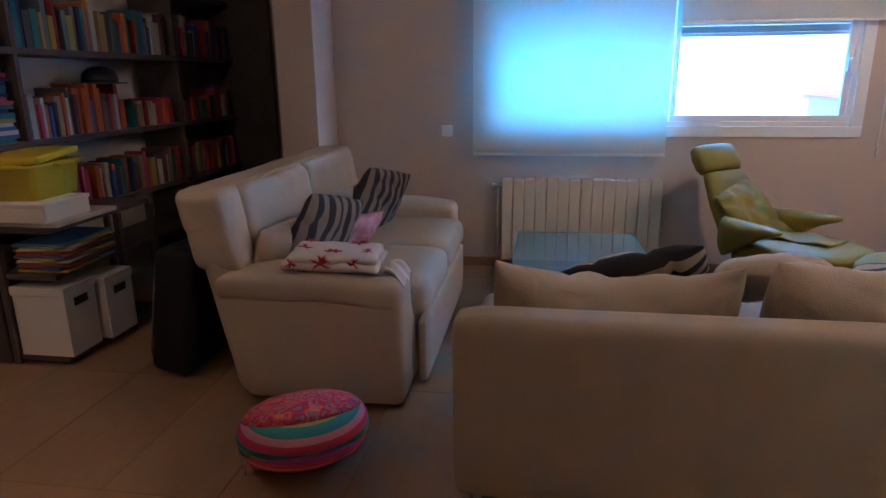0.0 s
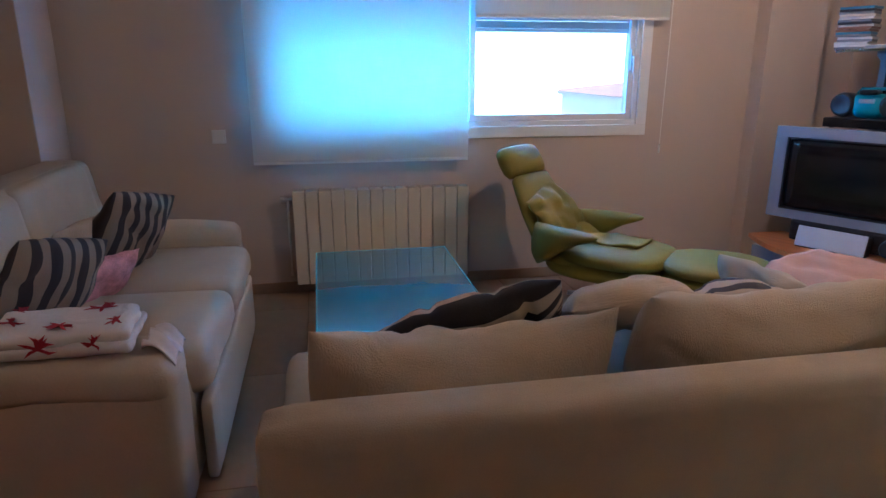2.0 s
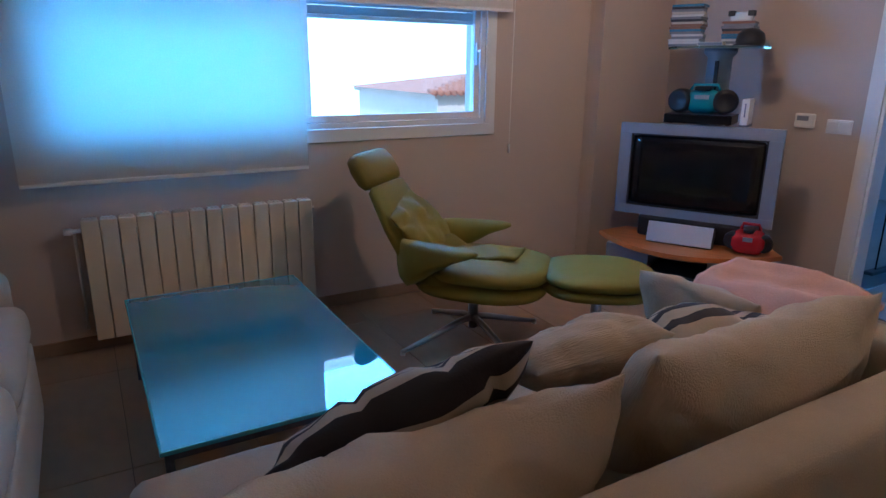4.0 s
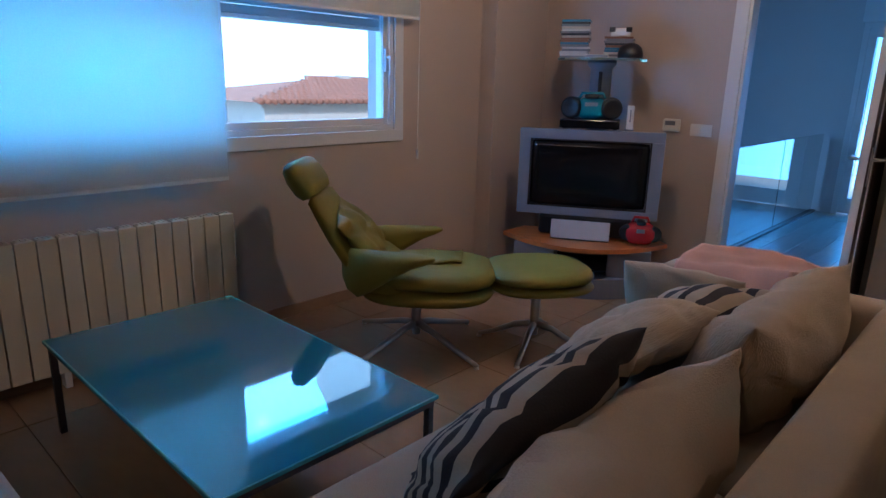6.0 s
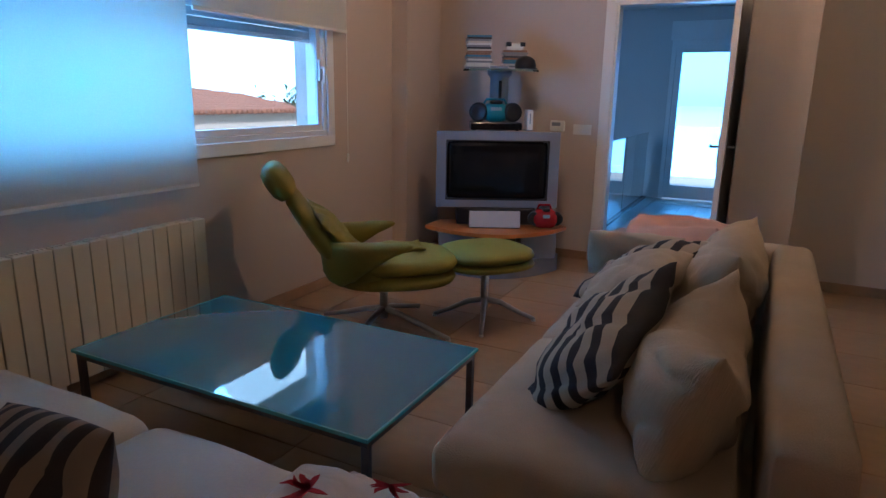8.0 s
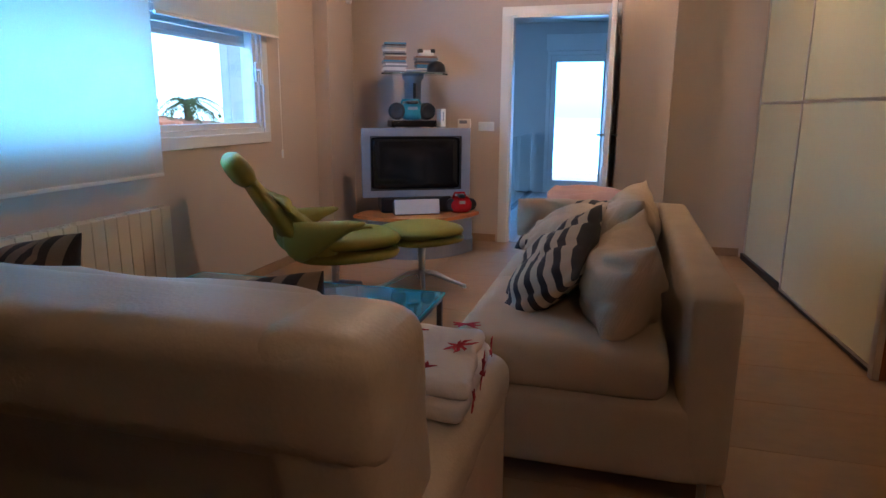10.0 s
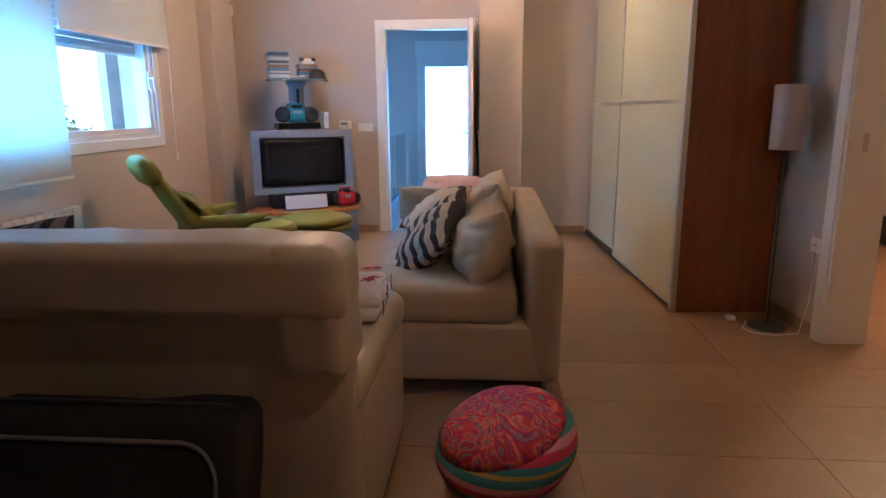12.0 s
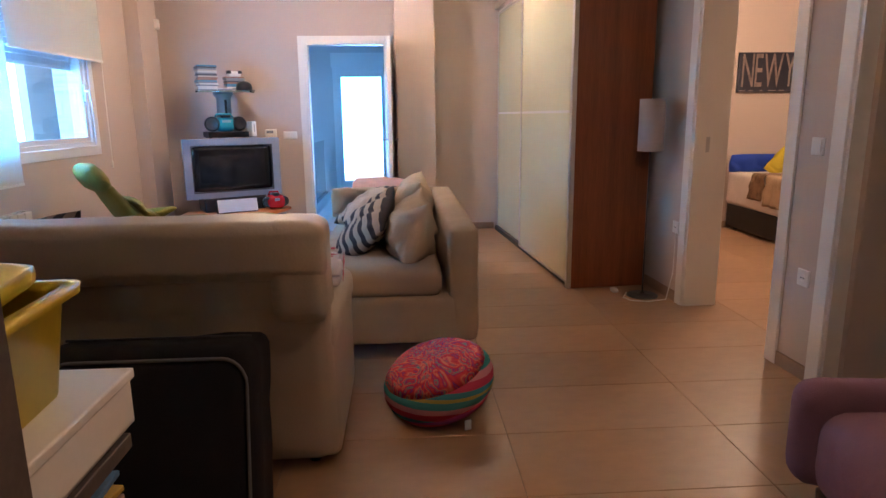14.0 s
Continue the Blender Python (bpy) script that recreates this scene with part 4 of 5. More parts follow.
part("tube_housing", ring_loft([((0, 0.06, 0.73), (0.47, 0, 0), (0, 0, 0.285), 0.3), ((0, 0.22, 0.72), (0.40, 0, 0), (0, 0, 0.25), 0.35), ((0, 0.40, 0.69), (0.24, 0, 0), (0, 0, 0.17), 0.5), ((0, 0.46, 0.68), (0.18, 0, 0), (0, 0, 0.13), 0.5)], 28), SILVER, tv, smooth=True)
sp = thing("centre_speaker", "silver-white centre loudspeaker leaning under the television", "loudspeaker", TVM @ pose(-0.02, -0.13, 0.287, -16, 0, 0))
part("cabinet", box(-0.20, 0.20, 0.0, 0.09, 0.0, 0.135, 0.006), BLACK, sp)
part("grille", box(-0.20, 0.20, -0.012, 0.0, 0.004, 0.135, 0.004), material("pale_silver", (0.55, 0.56, 0.60), 0.45, 0.2, vary=0.04, bump=0.05), sp, "pale silver grille")


def boombox(label, m, shell, w, wide=0.55, horn=1.0, category="radio"):
    b = thing("portable_stereo", label, category, m)
    part("body", moved(soft(w * wide, 0.15, 0.15, 0.06, 8), pose(0, 0.02, 0.0)), shell, b, smooth=True)
    for s in (-1, 1):
        part("speaker", moved(lathe([(0.055, -0.06), (0.074, -0.03), (0.076, 0.03), (0.068, 0.055), (0.05, 0.058), (0.03, 0.046)], 28), pose(s * w * 0.36, 0.01, 0.077, 90, 0, s * 14) @ Matrix.Scale(horn, 4)), BLACK, b, "black loudspeaker", True)
    part("lid", moved(soft(w * 0.28, 0.10, 0.03, 0.015, 6), pose(0, -0.01, 0.14)), BLACK, b, smooth=True)
    part("handle", tube([(-w * 0.25, 0.05, 0.14), (-w * 0.2, 0.06, 0.175), (w * 0.2, 0.06, 0.175), (w * 0.25, 0.05, 0.14)], 0.01, 8), shell, b, smooth=True)
    part("display", box(-w * 0.12, w * 0.12, -0.058, -0.052, 0.09, 0.115), SILVER, b)
    return b


boombox("red portable stereo on the stand beside the loudspeaker", TVM @ pose(0.38, -0.10, 0.287), RED, 0.22, 0.9, 0.74)
vr = thing("video_recorder", "flat black video recorder on the television", "video recorder", TVM @ pose(-0.02, 0.16, 1.032))
part("case", box(-0.20, 0.20, -0.14, 0.12, 0.008, 0.065, 0.004), BLACK, vr)
part("fascia", box(-0.20, 0.20, -0.147, -0.14, 0.01, 0.062, 0.002), SCREEN, vr)
for _x in (-0.17, 0.17):
    part("foot", cyl(_x, -0.08, 0, 0.008, 0.015), BLACK, vr)
    part("foot", cyl(_x, 0.08, 0, 0.008, 0.015), BLACK, vr)
boombox("turquoise portable stereo with round black speakers on the recorder", TVM @ pose(-0.02, 0.14, 1.097), TEAL, 0.36)
gc = thing("game_console", "upright white game console beside the recorder", "game console", TVM @ pose(0.245, 0.14, 1.031))
part("case", box(-0.022, 0.022, -0.10, 0.10, 0.012, 0.165, 0.004), PLASTIC, gc)
part("stand", box(-0.03, 0.03, -0.07, 0.07, 0.0, 0.012, 0.002), SILVER, gc)
part("slot", box(-0.004, 0.004, -0.102, -0.099, 0.06, 0.14), SILVER, gc)
SHM = TVM @ pose(0.02, 0.20, 0)
ps = thing("pedestal_shelf", "D-shaped green glass shelf on a grey column", "shelf", SHM)
part("column", moved(lathe([(0.075, FL), (0.075, 1.44), (0.10, 1.47), (0.10, 1.488)], 28), pose(0, 0.12, 0.0)), material("blue_grey_column", (0.26, 0.31, 0.36), 0.4, 0.3, vary=0.06, bump=0.03), ps, "blue-grey column", True)
part("bracket", box(-0.012, 0.012, 0.03, 0.046, 1.15, 1.42, 0.003), BLACK, ps)
part("glass_shelf", prism(arc_plate(0.60, 0.22, 0.16), 1.489, 1.505, 0.002), SHELFGLASS, ps, "green glass plate")
_cases = [material("case_%s" % k, c, 0.3, vary=0.08, scale=30, bump=0.0) for k, c in (("white", (0.62, 0.61, 0.58)), ("grey", (0.20, 0.21, 0.23)), ("blue", (0.05, 0.20, 0.32)), ("dark", (0.03, 0.03, 0.035)), ("brown", (0.25, 0.12, 0.07)), ("cream", (0.52, 0.47, 0.38)))]
_rng = random.Random(4)
_cm = [finish("disc_case", box(-0.095, 0.095, -0.068, 0.068, 0.0, 0.0142, 0.0015, 1), m_) for m_ in _cases]


def disc_stack(x, y, n, z=1.5055):
    for k in range(n):
        o = new("disc_case", _rng.choice(_cm))
        o.matrix_world = SHM @ pose(x + _rng.uniform(-0.008, 0.008), y + _rng.uniform(-0.01, 0.01), z + 0.0146 * k, 0, 0, _rng.uniform(-7, 7))
        tagged(o, "plastic film case lying in a tall stack on the glass shelf", "disc case", "film cases on the shelf")


disc_stack(-0.185, -0.02, 17)
disc_stack(0.11, 0.05, 10)
tc = thing("flat_player", "small pale grey player lying on the glass shelf", "media player", SHM @ pose(-0.03, -0.06, 1.5055))
part("case", box(-0.075, 0.075, -0.05, 0.05, 0, 0.024, 0.004), PLASTIC, tc)
part("front", box(-0.07, 0.07, -0.053, -0.05, 0.004, 0.02), SILVER, tc)
cp = thing("baseball_cap", "rounded black cap on the glass shelf", "cap", SHM @ pose(0.185, -0.03, 1.5055))
part("crown", lathe([(0.08, 0.0), (0.084, 0.03), (0.074, 0.07), (0.045, 0.095), (0.01, 0.104)], 24), BLACK, cp, smooth=True)
part("peak", moved(prism([(0.08 * math.cos(radians(a)), -0.10 + -0.05 * math.sin(radians(a))) for a in range(0, 181, 15)] + [(-0.075, -0.03), (0.075, -0.03)], 0.0, 0.006), pose(0, 0, 0.001)), BLACK, cp)
tf = thing("toy_bear_figure", "small black and white figure on the disc stack", "figurine", SHM @ pose(0.11, 0.05, 1.5055 + 0.0146 * 10))
part("figure", moved(soft(0.13, 0.08, 0.055, 0.02, 6), pose(0, 0, 0)), PLASTIC, tf, smooth=True)
part("dark_patch", boxes((-0.075, -0.035, -0.043, 0.02, 0.03, 0.062), (0.035, 0.075, -0.043, 0.02, 0.03, 0.062), bevel=0.004), BLACK, tf)

# ---- wardrobe and floor lamp ----
WM = pose(-2.69, -3.86, 0, 0, 0, 4.3)
wd = thing("wardrobe", "tall sliding-door wardrobe with pale green glass doors", "wardrobe", WM)
part("carcass", box(0.03, 2.62, -0.56, -0.05, FL, 2.36, 0.002), WHITE, wd)
part("plinth", box(0.02, 2.62, -0.05, -0.022, FL, -0.03), BLACK, wd, "dark plinth")
for _x0, _x1, _y in ((0.03, 1.49, -0.012), (1.46, 2.62, -0.045)):
    _dr = part("door", boxes((_x0, _x0 + 0.03, _y - 0.03, _y + 0.002, -0.05, 2.33), (_x1 - 0.025, _x1, _y - 0.03, _y + 0.002, -0.05, 2.33), (_x0, _x1, _y - 0.03, _y + 0.002, 1.245, 1.265), (_x0, _x1, _y - 0.03, _y + 0.002, 2.31, 2.33), (_x0, _x1, _y - 0.03, _y + 0.002, -0.05, -0.035)), ALU, wd, "sliding door in aluminium frame")
    part("glass_panel", box(_x0 + 0.03, _x1 - 0.025, _y - 0.02, _y - 0.004, -0.035, 1.245), PALEGLASS, _dr)
    part("glass_panel", box(_x0 + 0.03, _x1 - 0.025, _y - 0.02, _y - 0.004, 1.265, 2.31), PALEGLASS, _dr)
part("top_rail", box(0.0, 2.62, -0.10, 0.0, 2.36, 2.42, 0.003), ALU, wd)
part("end_panel", box(-0.02, 0.026, -0.61, -0.03, FL, 2.42, 0.003), MAHOGANY, wd, "mahogany end panel")
part("corner_trim", box(-0.022, 0.028, -0.029, 0.004, FL, 2.42, 0.002), ALU, wd, "dark aluminium trim")

fl = thing("floor_lamp", "slim steel floor lamp with a frosted cylinder shade", "floor lamp", pose(-2.955, -4.36, FL))
part("base", moved(lathe([(0.11, 0.0), (0.11, 0.010), (0.10, 0.014), (0.02, 0.018), (0.012, 0.03)], 32), pose(0, 0, 0)), DARKSTEEL, fl, "dark flat base", True)
part("pole", cyl(0, 0, 0.02, 1.09, 0.005, 0.005, 12), DARKSTEEL, fl, smooth=True)
part("shade", moved(lathe([(0.086, 0.0), (0.088, 0.002), (0.088, 0.355), (0.086, 0.357), (0.083, 0.357), (0.083, 0.001)], 36), pose(0, 0, 1.057)), SHADE, fl, "frosted white shade", True)
part("cord", tube([(0.08, 0.09, 0.006), (-0.05, 0.16, 0.006), (-0.13, 0.13, 0.006), (-0.17, 0.02, 0.006), (-0.14, -0.12, 0.01), (-0.125, -0.165, 0.20), (-0.12, -0.17, 0.50)], 0.004, 6), PLASTIC, fl, "white cord", True)
part("foot_switch", moved(soft(0.07, 0.05, 0.03, 0.014, 6), pose(0.12, 0.17, 0.0)), PLASTIC, fl, "white foot switch", True)

# ---- striped pouf ----
def pouf():
    p = thing("round_pouf", "round patterned pouf with striped pink and turquoise side", "pouf", pose(-4.66, -2.79, FL))
    prof = [(0.04, 0.0), (0.13, 0.005), (0.185, 0.035), (0.212, 0.085)]
    side = [(0.212, 0.085), (0.22, 0.13), (0.216, 0.165), (0.20, 0.20)]
    top = [(0.20, 0.20), (0.17, 0.232), (0.12, 0.255), (0.06, 0.266), (0.012, 0.27)]
    tilt = pose(0, 0, 0.03, -15, -9, 0) @ Matrix.Diagonal((1.15, 1.15, 0.97, 1))
    part("underside", moved(lathe(prof, 40), tilt), striped("pouf_side", "Z", [(0.0, (0.30, 0.03, 0.16)), (0.30, (0.62, 0.06, 0.12)), (0.50, (0.70, 0.22, 0.30)), (0.62, (0.60, 0.04, 0.09)), (0.80, (0.25, 0.05, 0.25))], 9.0), p, smooth=True)
    part("side_band", moved(lathe(side, 40), tilt), striped("pouf_band", "Z", [(0.0, (0.60, 0.05, 0.12)), (0.25, (0.68, 0.28, 0.36)), (0.45, (0.06, 0.30, 0.33)), (0.70, (0.45, 0.36, 0.08)), (0.82, (0.05, 0.26, 0.32))], 8.0), p, smooth=True)
    part("top_cover", moved(lathe(top, 40), tilt), PAISLEY, p, smooth=True)
    part("tag", box(-0.015, 0.015, -0.235, -0.232, 0.005, 0.05), PLASTIC, p, "white label tag", m=pose(0, 0, 0, 0, 0, -70))


pouf()

# ---- bookcase and what stands in it ----
BX0, BX1 = -6.90, -6.56
bc = thing("bookcase", "tall black-brown bookcase crowded with books", "bookcase")
SHELF_Z = (0.30, 0.63, 1.06, 1.55, 2.02)
for _z in SHELF_Z:
    part("shelf", box(BX0, BX1, -2.10, 0.72, _z - 0.035, _z, 0.002, 1), SHELFWOOD, bc)
for _y in (-2.12, -1.74, -0.2, 0.72):
    part("upright", box(BX0, BX1 + (0.36 if _y > 0.5 else 0.0), _y, _y + 0.03, FL, 2.4, 0.002, 1), SHELFWOOD, bc)
part("top", box(BX0, BX1, -2.12, 0.75, 2.401, 2.43, 0.002, 1), SHELFWOOD, bc)
lu = thing("low_shelf_unit", "low open shelf unit in front of the bookcase", "shelf unit")
for _z in (-0.03, 0.42, 0.665):
    part("shelf", box(-6.545, -6.225, -2.10, -1.25, _z - 0.03, _z, 0.002, 1), SHELFWOOD, lu)
for _y in (-1.59, -1.28):
    part("post", box(-6.24, -6.205, _y, _y + 0.03, FL, 0.634), SHELFWOOD, lu)
for _y in (-2.12, -1.28):
    part("post", box(-6.542, -6.51, _y, _y + 0.025, FL, 0.634), SHELFWOOD, lu)


def lidded_box(label, x0, x1, y0, y1, z, h, mat=WHITE, name="storage_box", handle=True):
    b = thing(name, label, "storage box", pose((x0 + x1) / 2, (y0 + y1) / 2, z), "white storage boxes")
    hx, hy = (x1 - x0) / 2, (y1 - y0) / 2
    part("body", box(-hx + 0.006, hx - 0.006, -hy + 0.006, hy - 0.006, 0, h - 0.002, 0.004), mat, b)
    part("lid", box(-hx, hx, -hy, hy, h - 0.045 if h > 0.12 else h - 0.02, h, 0.004), mat, b)
    if handle:
        part("label_holder", box(hx - 0.007, hx - 0.003, -0.05, 0.05, h - 0.115, h - 0.07, 0.001, 1), BLACK, b, "dark metal label holder")
    return b


lidded_box("white cardboard storage box with lid on the lowest shelf", -6.505, -6.19, -2.11, -1.87, -0.029, 0.38)
lidded_box("white cardboard storage box with lid on the lowest shelf", -6.505, -6.15, -1.85, -1.61, -0.029, 0.36)
lidded_box("flat white box under the yellow tub", -6.70, -6.215, -2.115, -1.775, 0.69, 0.10, handle=False)
_m = thing("magazine_pile", "pile of yellow and red magazines on the low shelf", "magazines", pose(-6.34, -1.86, 0.421))
_mags = [material("mag_%s" % k, c, 0.35, vary=0.2, scale=14, bump=0.0) for k, c in (("yellow", (0.55, 0.36, 0.03)), ("red", (0.40, 0.05, 0.04)), ("white", (0.6, 0.58, 0.55)), ("blue", (0.06, 0.16, 0.36)), ("brown", (0.25, 0.14, 0.08)))]
for _k in range(12):
    part("magazine", box(-0.14, 0.14, -0.2, 0.2, 0.0, 0.012, 0.002, 1), _mags[(_k * 3) % 5], _m, m=pose(0.0, 0.0, 0.0125 * _k, 0, 0, [3, -6, 8, -2, 5, -9, 1, 6, -4, 10, -7, 2][_k]))
solid("folder", boxes((-6.54, -6.18, -2.09, -1.62, 0.666, 0.689), bevel=0.003), _mags[2], "thin white folder lying under the flat box", "folder")
tub = thing("yellow_tub", "translucent yellow plastic tub with a loose lid", "plastic tub", pose(-6.47, -1.88, 0.791, 0, 0, 4) @ Matrix.Diagonal((1, 1, 1.4, 1)))


def tub_shell():
    bm = bmesh.new()
    n = 4
    rings = []
    for hx, hy, z in ((0.15, 0.17, 0.0), (0.165, 0.19, 0.115), (0.185, 0.21, 0.118), (0.187, 0.212, 0.13), (0.165, 0.19, 0.13), (0.16, 0.185, 0.12), (0.146, 0.166, 0.006)):
        ring = []
        for cx, cy, a0 in ((1, 1, 0), (-1, 1, 90), (-1, -1, 180), (1, -1, 270)):
            for k in range(n):
                a = radians(a0 + 90 * k / (n - 1))
                ring.append(bm.verts.new((cx * (hx - 0.03) + 0.03 * math.cos(a), cy * (hy - 0.03) + 0.03 * math.sin(a), z)))
        rings.append(ring)
    m = len(rings[0])
    for p, q in zip(rings, rings[1:]):
        for k in range(m):
            bm.faces.new((p[k], p[(k + 1) % m], q[(k + 1) % m], q[k]))
    bm.faces.new(rings[0])
    bm.faces.new(rings[-1][::-1])
    return bm


part("shell", tub_shell(), YELLOWBOX, tub, smooth=True)
part("lid", moved(soft(0.34, 0.37, 0.03, 0.012, 6, crown=0.01), pose(-0.01, 0.03, 0.131, 3, -2, 3)), YELLOWBOX, tub, "loose yellow lid", True)
part("handle_lip", moved(soft(0.05, 0.12, 0.012, 0.005, 4), pose(0.20, 0, 0.116)), YELLOWBOX, tub, smooth=True)

# books, one object each on a few shared meshes
_brng = random.Random(11)
_cov = [(0.03, 0.035, 0.10), (0.30, 0.03, 0.03), (0.42, 0.10, 0.03), (0.42, 0.40, 0.36), (0.05, 0.05, 0.06), (0.30, 0.20, 0.10), (0.03, 0.14, 0.16),
        (0.42, 0.05, 0.10), (0.05, 0.10, 0.34), (0.16, 0.11, 0.08), (0.46, 0.43, 0.40), (0.34, 0.24, 0.05), (0.12, 0.05, 0.07), (0.10, 0.12, 0.14)]
_covers = [material("book_cover", c, 0.5, vary=0.15, scale=12, grain=90, bump=0.04) for c in _cov]
PAPER = material("book_paper", (0.55, 0.49, 0.38), 0.9, vary=0.1, scale=3, grain=200, stretch=(60, 1, 1))


def book_mesh(mat):
    """Unit book: spine towards +x, 1 deep, 1 thick along y, 1 tall."""
    bm = bmesh.new()
    for r in ((-1, 0, 0, 0.08, 0, 1), (-1, 0, 0.92, 1, 0, 1), (-0.03, 0, 0.08, 0.92, 0, 1)):
        add_box(bm, *r)
    return finish("book", bm, mat)


_bm = [book_mesh(c) for c in _covers]
_pm = finish("pages", box(-0.97, -0.032, 0.085, 0.915, 0.02, 0.975), PAPER)


def book(x, y, z, d, w, h, m, lean=0.0):
    o = new("book", _bm[m])
    o.matrix_world = pose(x, y, z, lean, 0, 0) @ Matrix.Diagonal((d, w, h, 1))
    tagged(o, "upright hardback or paperback book in the crowded bookcase", "book", "books in the bookcase")
    p = new("pages", _pm)
    p.parent = o
    return o


def lying_book(x, y, z, w, t, d, m, turn):
    o = new("book", _bm[m])
    o.matrix_world = pose(x, y, z, 0, 0, turn) @ Matrix(((1, 0, 0, 0), (0, 0, 1, 0), (0, -1, 0, t), (0, 0, 0, 1))) @ Matrix.Diagonal((d, t, w, 1))
    tagged(o, "book or magazine lying flat in a stack", "book", "stacked books")
    p = new("pages", _pm)
    p.parent = o


for _i, _z in enumerate(SHELF_Z):
    if _i in (0, 4):
        continue
    for _y0, _y1 in ((-1.70, -0.21), (-0.16, 0.70)):
        y = _y0
        while y < _y1 - 0.03:
            w = _brng.choice((0.02, 0.024, 0.028, 0.034, 0.04, 0.05))
            hmax = 0.30 if _i in (2, 3) else 0.26
            h = _brng.uniform(0.17, hmax)
            if _i == 2 and -0.74 < y < 0.35:
                h = _brng.uniform(0.15, 0.19)
            d = _brng.uniform(0.14, 0.24)
            if y + w > _y1:
                break
            m = _brng.randrange(len(_bm))
            if _i in (1, 2) and _brng.random() < 0.35:
                m = _brng.choice((1, 2, 2, 7, 3))
            book(BX1 - _brng.uniform(0.01, 0.05), y, _z + 0.001, d, w, h, m)
            y += w + 0.0012 + (_brng.uniform(0.02, 0.06) if _brng.random() < 0.06 else 0)
# stacks of magazines left of the upright
for _z, _n in ((0.63, 9), (1.06, 18), (1.55, 14)):
    zz = _z + 0.001
    for _k in range(_n):
        t = _brng.uniform(0.012, 0.03)
        if zz + t > _z + 0.42:
            break
        lying_book(BX1 - 0.015, -2.07 + _brng.uniform(0, 0.02), zz, 0.26 + _brng.uniform(-0.02, 0.02), t, 0.22, _brng.choice((8, 3, 10, 6, 0, 7, 2, 11)), _brng.uniform(-3, 3))
        zz += t + 0.001
_h = thing("red_cap", "red peaked cap lying on the books", "cap", pose(-6.66, -1.50, 0.895))
part("crown", lathe([(0.10, 0.0), (0.105, 0.02), (0.09, 0.06), (0.05, 0.085), (0.01, 0.09)], 20), RED, _h, smooth=True)
part("peak", prism([(0.02 + 0.14 * math.cos(radians(a)), 0.09 * math.sin(radians(a))) for a in range(-80, 81, 20)], 0.0, 0.006), RED, _h)
_h = thing("dark_hat", "dark rounded hat on top of the books", "hat", pose(-6.64, -0.98, 1.355))
part("crown", lathe([(0.11, 0.0), (0.11, 0.03), (0.10, 0.07), (0.06, 0.10), (0.01, 0.11)], 20), BLACK, _h, smooth=True)
part("brim", lathe([(0.16, 0.0), (0.165, 0.004), (0.16, 0.008), (0.10, 0.01)], 24), BLACK, _h, smooth=True)

# ---- black case against the leather sofa ----
cs = thing("black_case", "tall black nylon case leaning on the sofa back", "case", pose(-5.62, -1.88, FL, 0, 10, 0) @ Matrix.Diagonal((1, 1, 1.12, 1)))
part("body", moved(soft(0.22, 0.62, 0.59, 0.05, 10, wrinkle=0.012, seed=2.0), pose(0, 0, 0.02)), BAGCLOTH, cs, smooth=True)


def rounded_loop(hy, z0, z1, r, n=6):
    pts = []
    for cy, cz, a0 in ((hy - r, z1 - r, 0), (-hy + r, z1 - r, 90), (-hy + r, z0 + r, 180), (hy - r, z0 + r, 270)):
        for k in range(n + 1):
            a = radians(a0 + 90 * k / n)
            pts.append((-0.108, cy + r * math.cos(a), cz + r * math.sin(a)))
    return pts + [pts[0]]


part("piping", tube(rounded_loop(0.28, 0.06, 0.57, 0.07), 0.005, 6), PIPING, cs, "grey piping", True)
part("zip", tube([(0.0, -0.27, 0.611), (0.0, 0.27, 0.611)], 0.004, 6), DARKSTEEL, cs)

# ---- folded blanket on the leather arm ----
REDPRINT = material("red_print", (0.45, 0.03, 0.05), 0.95, vary=0.15, grain=200, bump=0.15)
bl = thing("folded_blanket", "folded white blanket with red coral print on the arm", "blanket", pose(-4.70, -2.21, 0.572, 0, 0, 4) @ Matrix.Diagonal((0.94, 0.94, 0.8, 1)))
for _k in range(2):
    part("fold", moved(soft(0.46 - 0.05 * _k, 0.29 - 0.03 * _k, 0.048, 0.023, 16, crown=0.012, wrinkle=0.016, seed=_k * 4.0, freq=8.0), pose(0.01 * _k, -0.005 * _k, 0.04 * _k, 2, 2, 3 * _k)), WHITECLOTH, bl, smooth=True)


def coral(x, y, z, s, seed, side=False):
    r = random.Random(seed)
    bm = bmesh.new()
    for k in range(9):
        a = r.uniform(0, 6.28)
        p0 = Vector((0, 0, 0))
        p1 = Vector((math.cos(a), math.sin(a), 0)) * s * r.uniform(0.5, 1.0)
        p2 = p1 + Vector((math.cos(a + r.uniform(-0.9, 0.9)), math.sin(a + r.uniform(-0.9, 0.9)), 0)) * s * 0.5
        d = (p2 - p0).normalized().cross(Vector((0, 0, 1))) * s * 0.13
        bm.faces.new([bm.verts.new(c) for c in (p0 - d, p1 - d, p2, p1 + d, p0 + d)])
    ext = bmesh.ops.extrude_face_region(bm, geom=bm.faces[:])
    for v in ext["geom"]:
        if isinstance(v, bmesh.types.BMVert):
            v.co.z += 0.002
    return moved(bm, pose(x, y, z, 90 if side else 0, 0, 0))


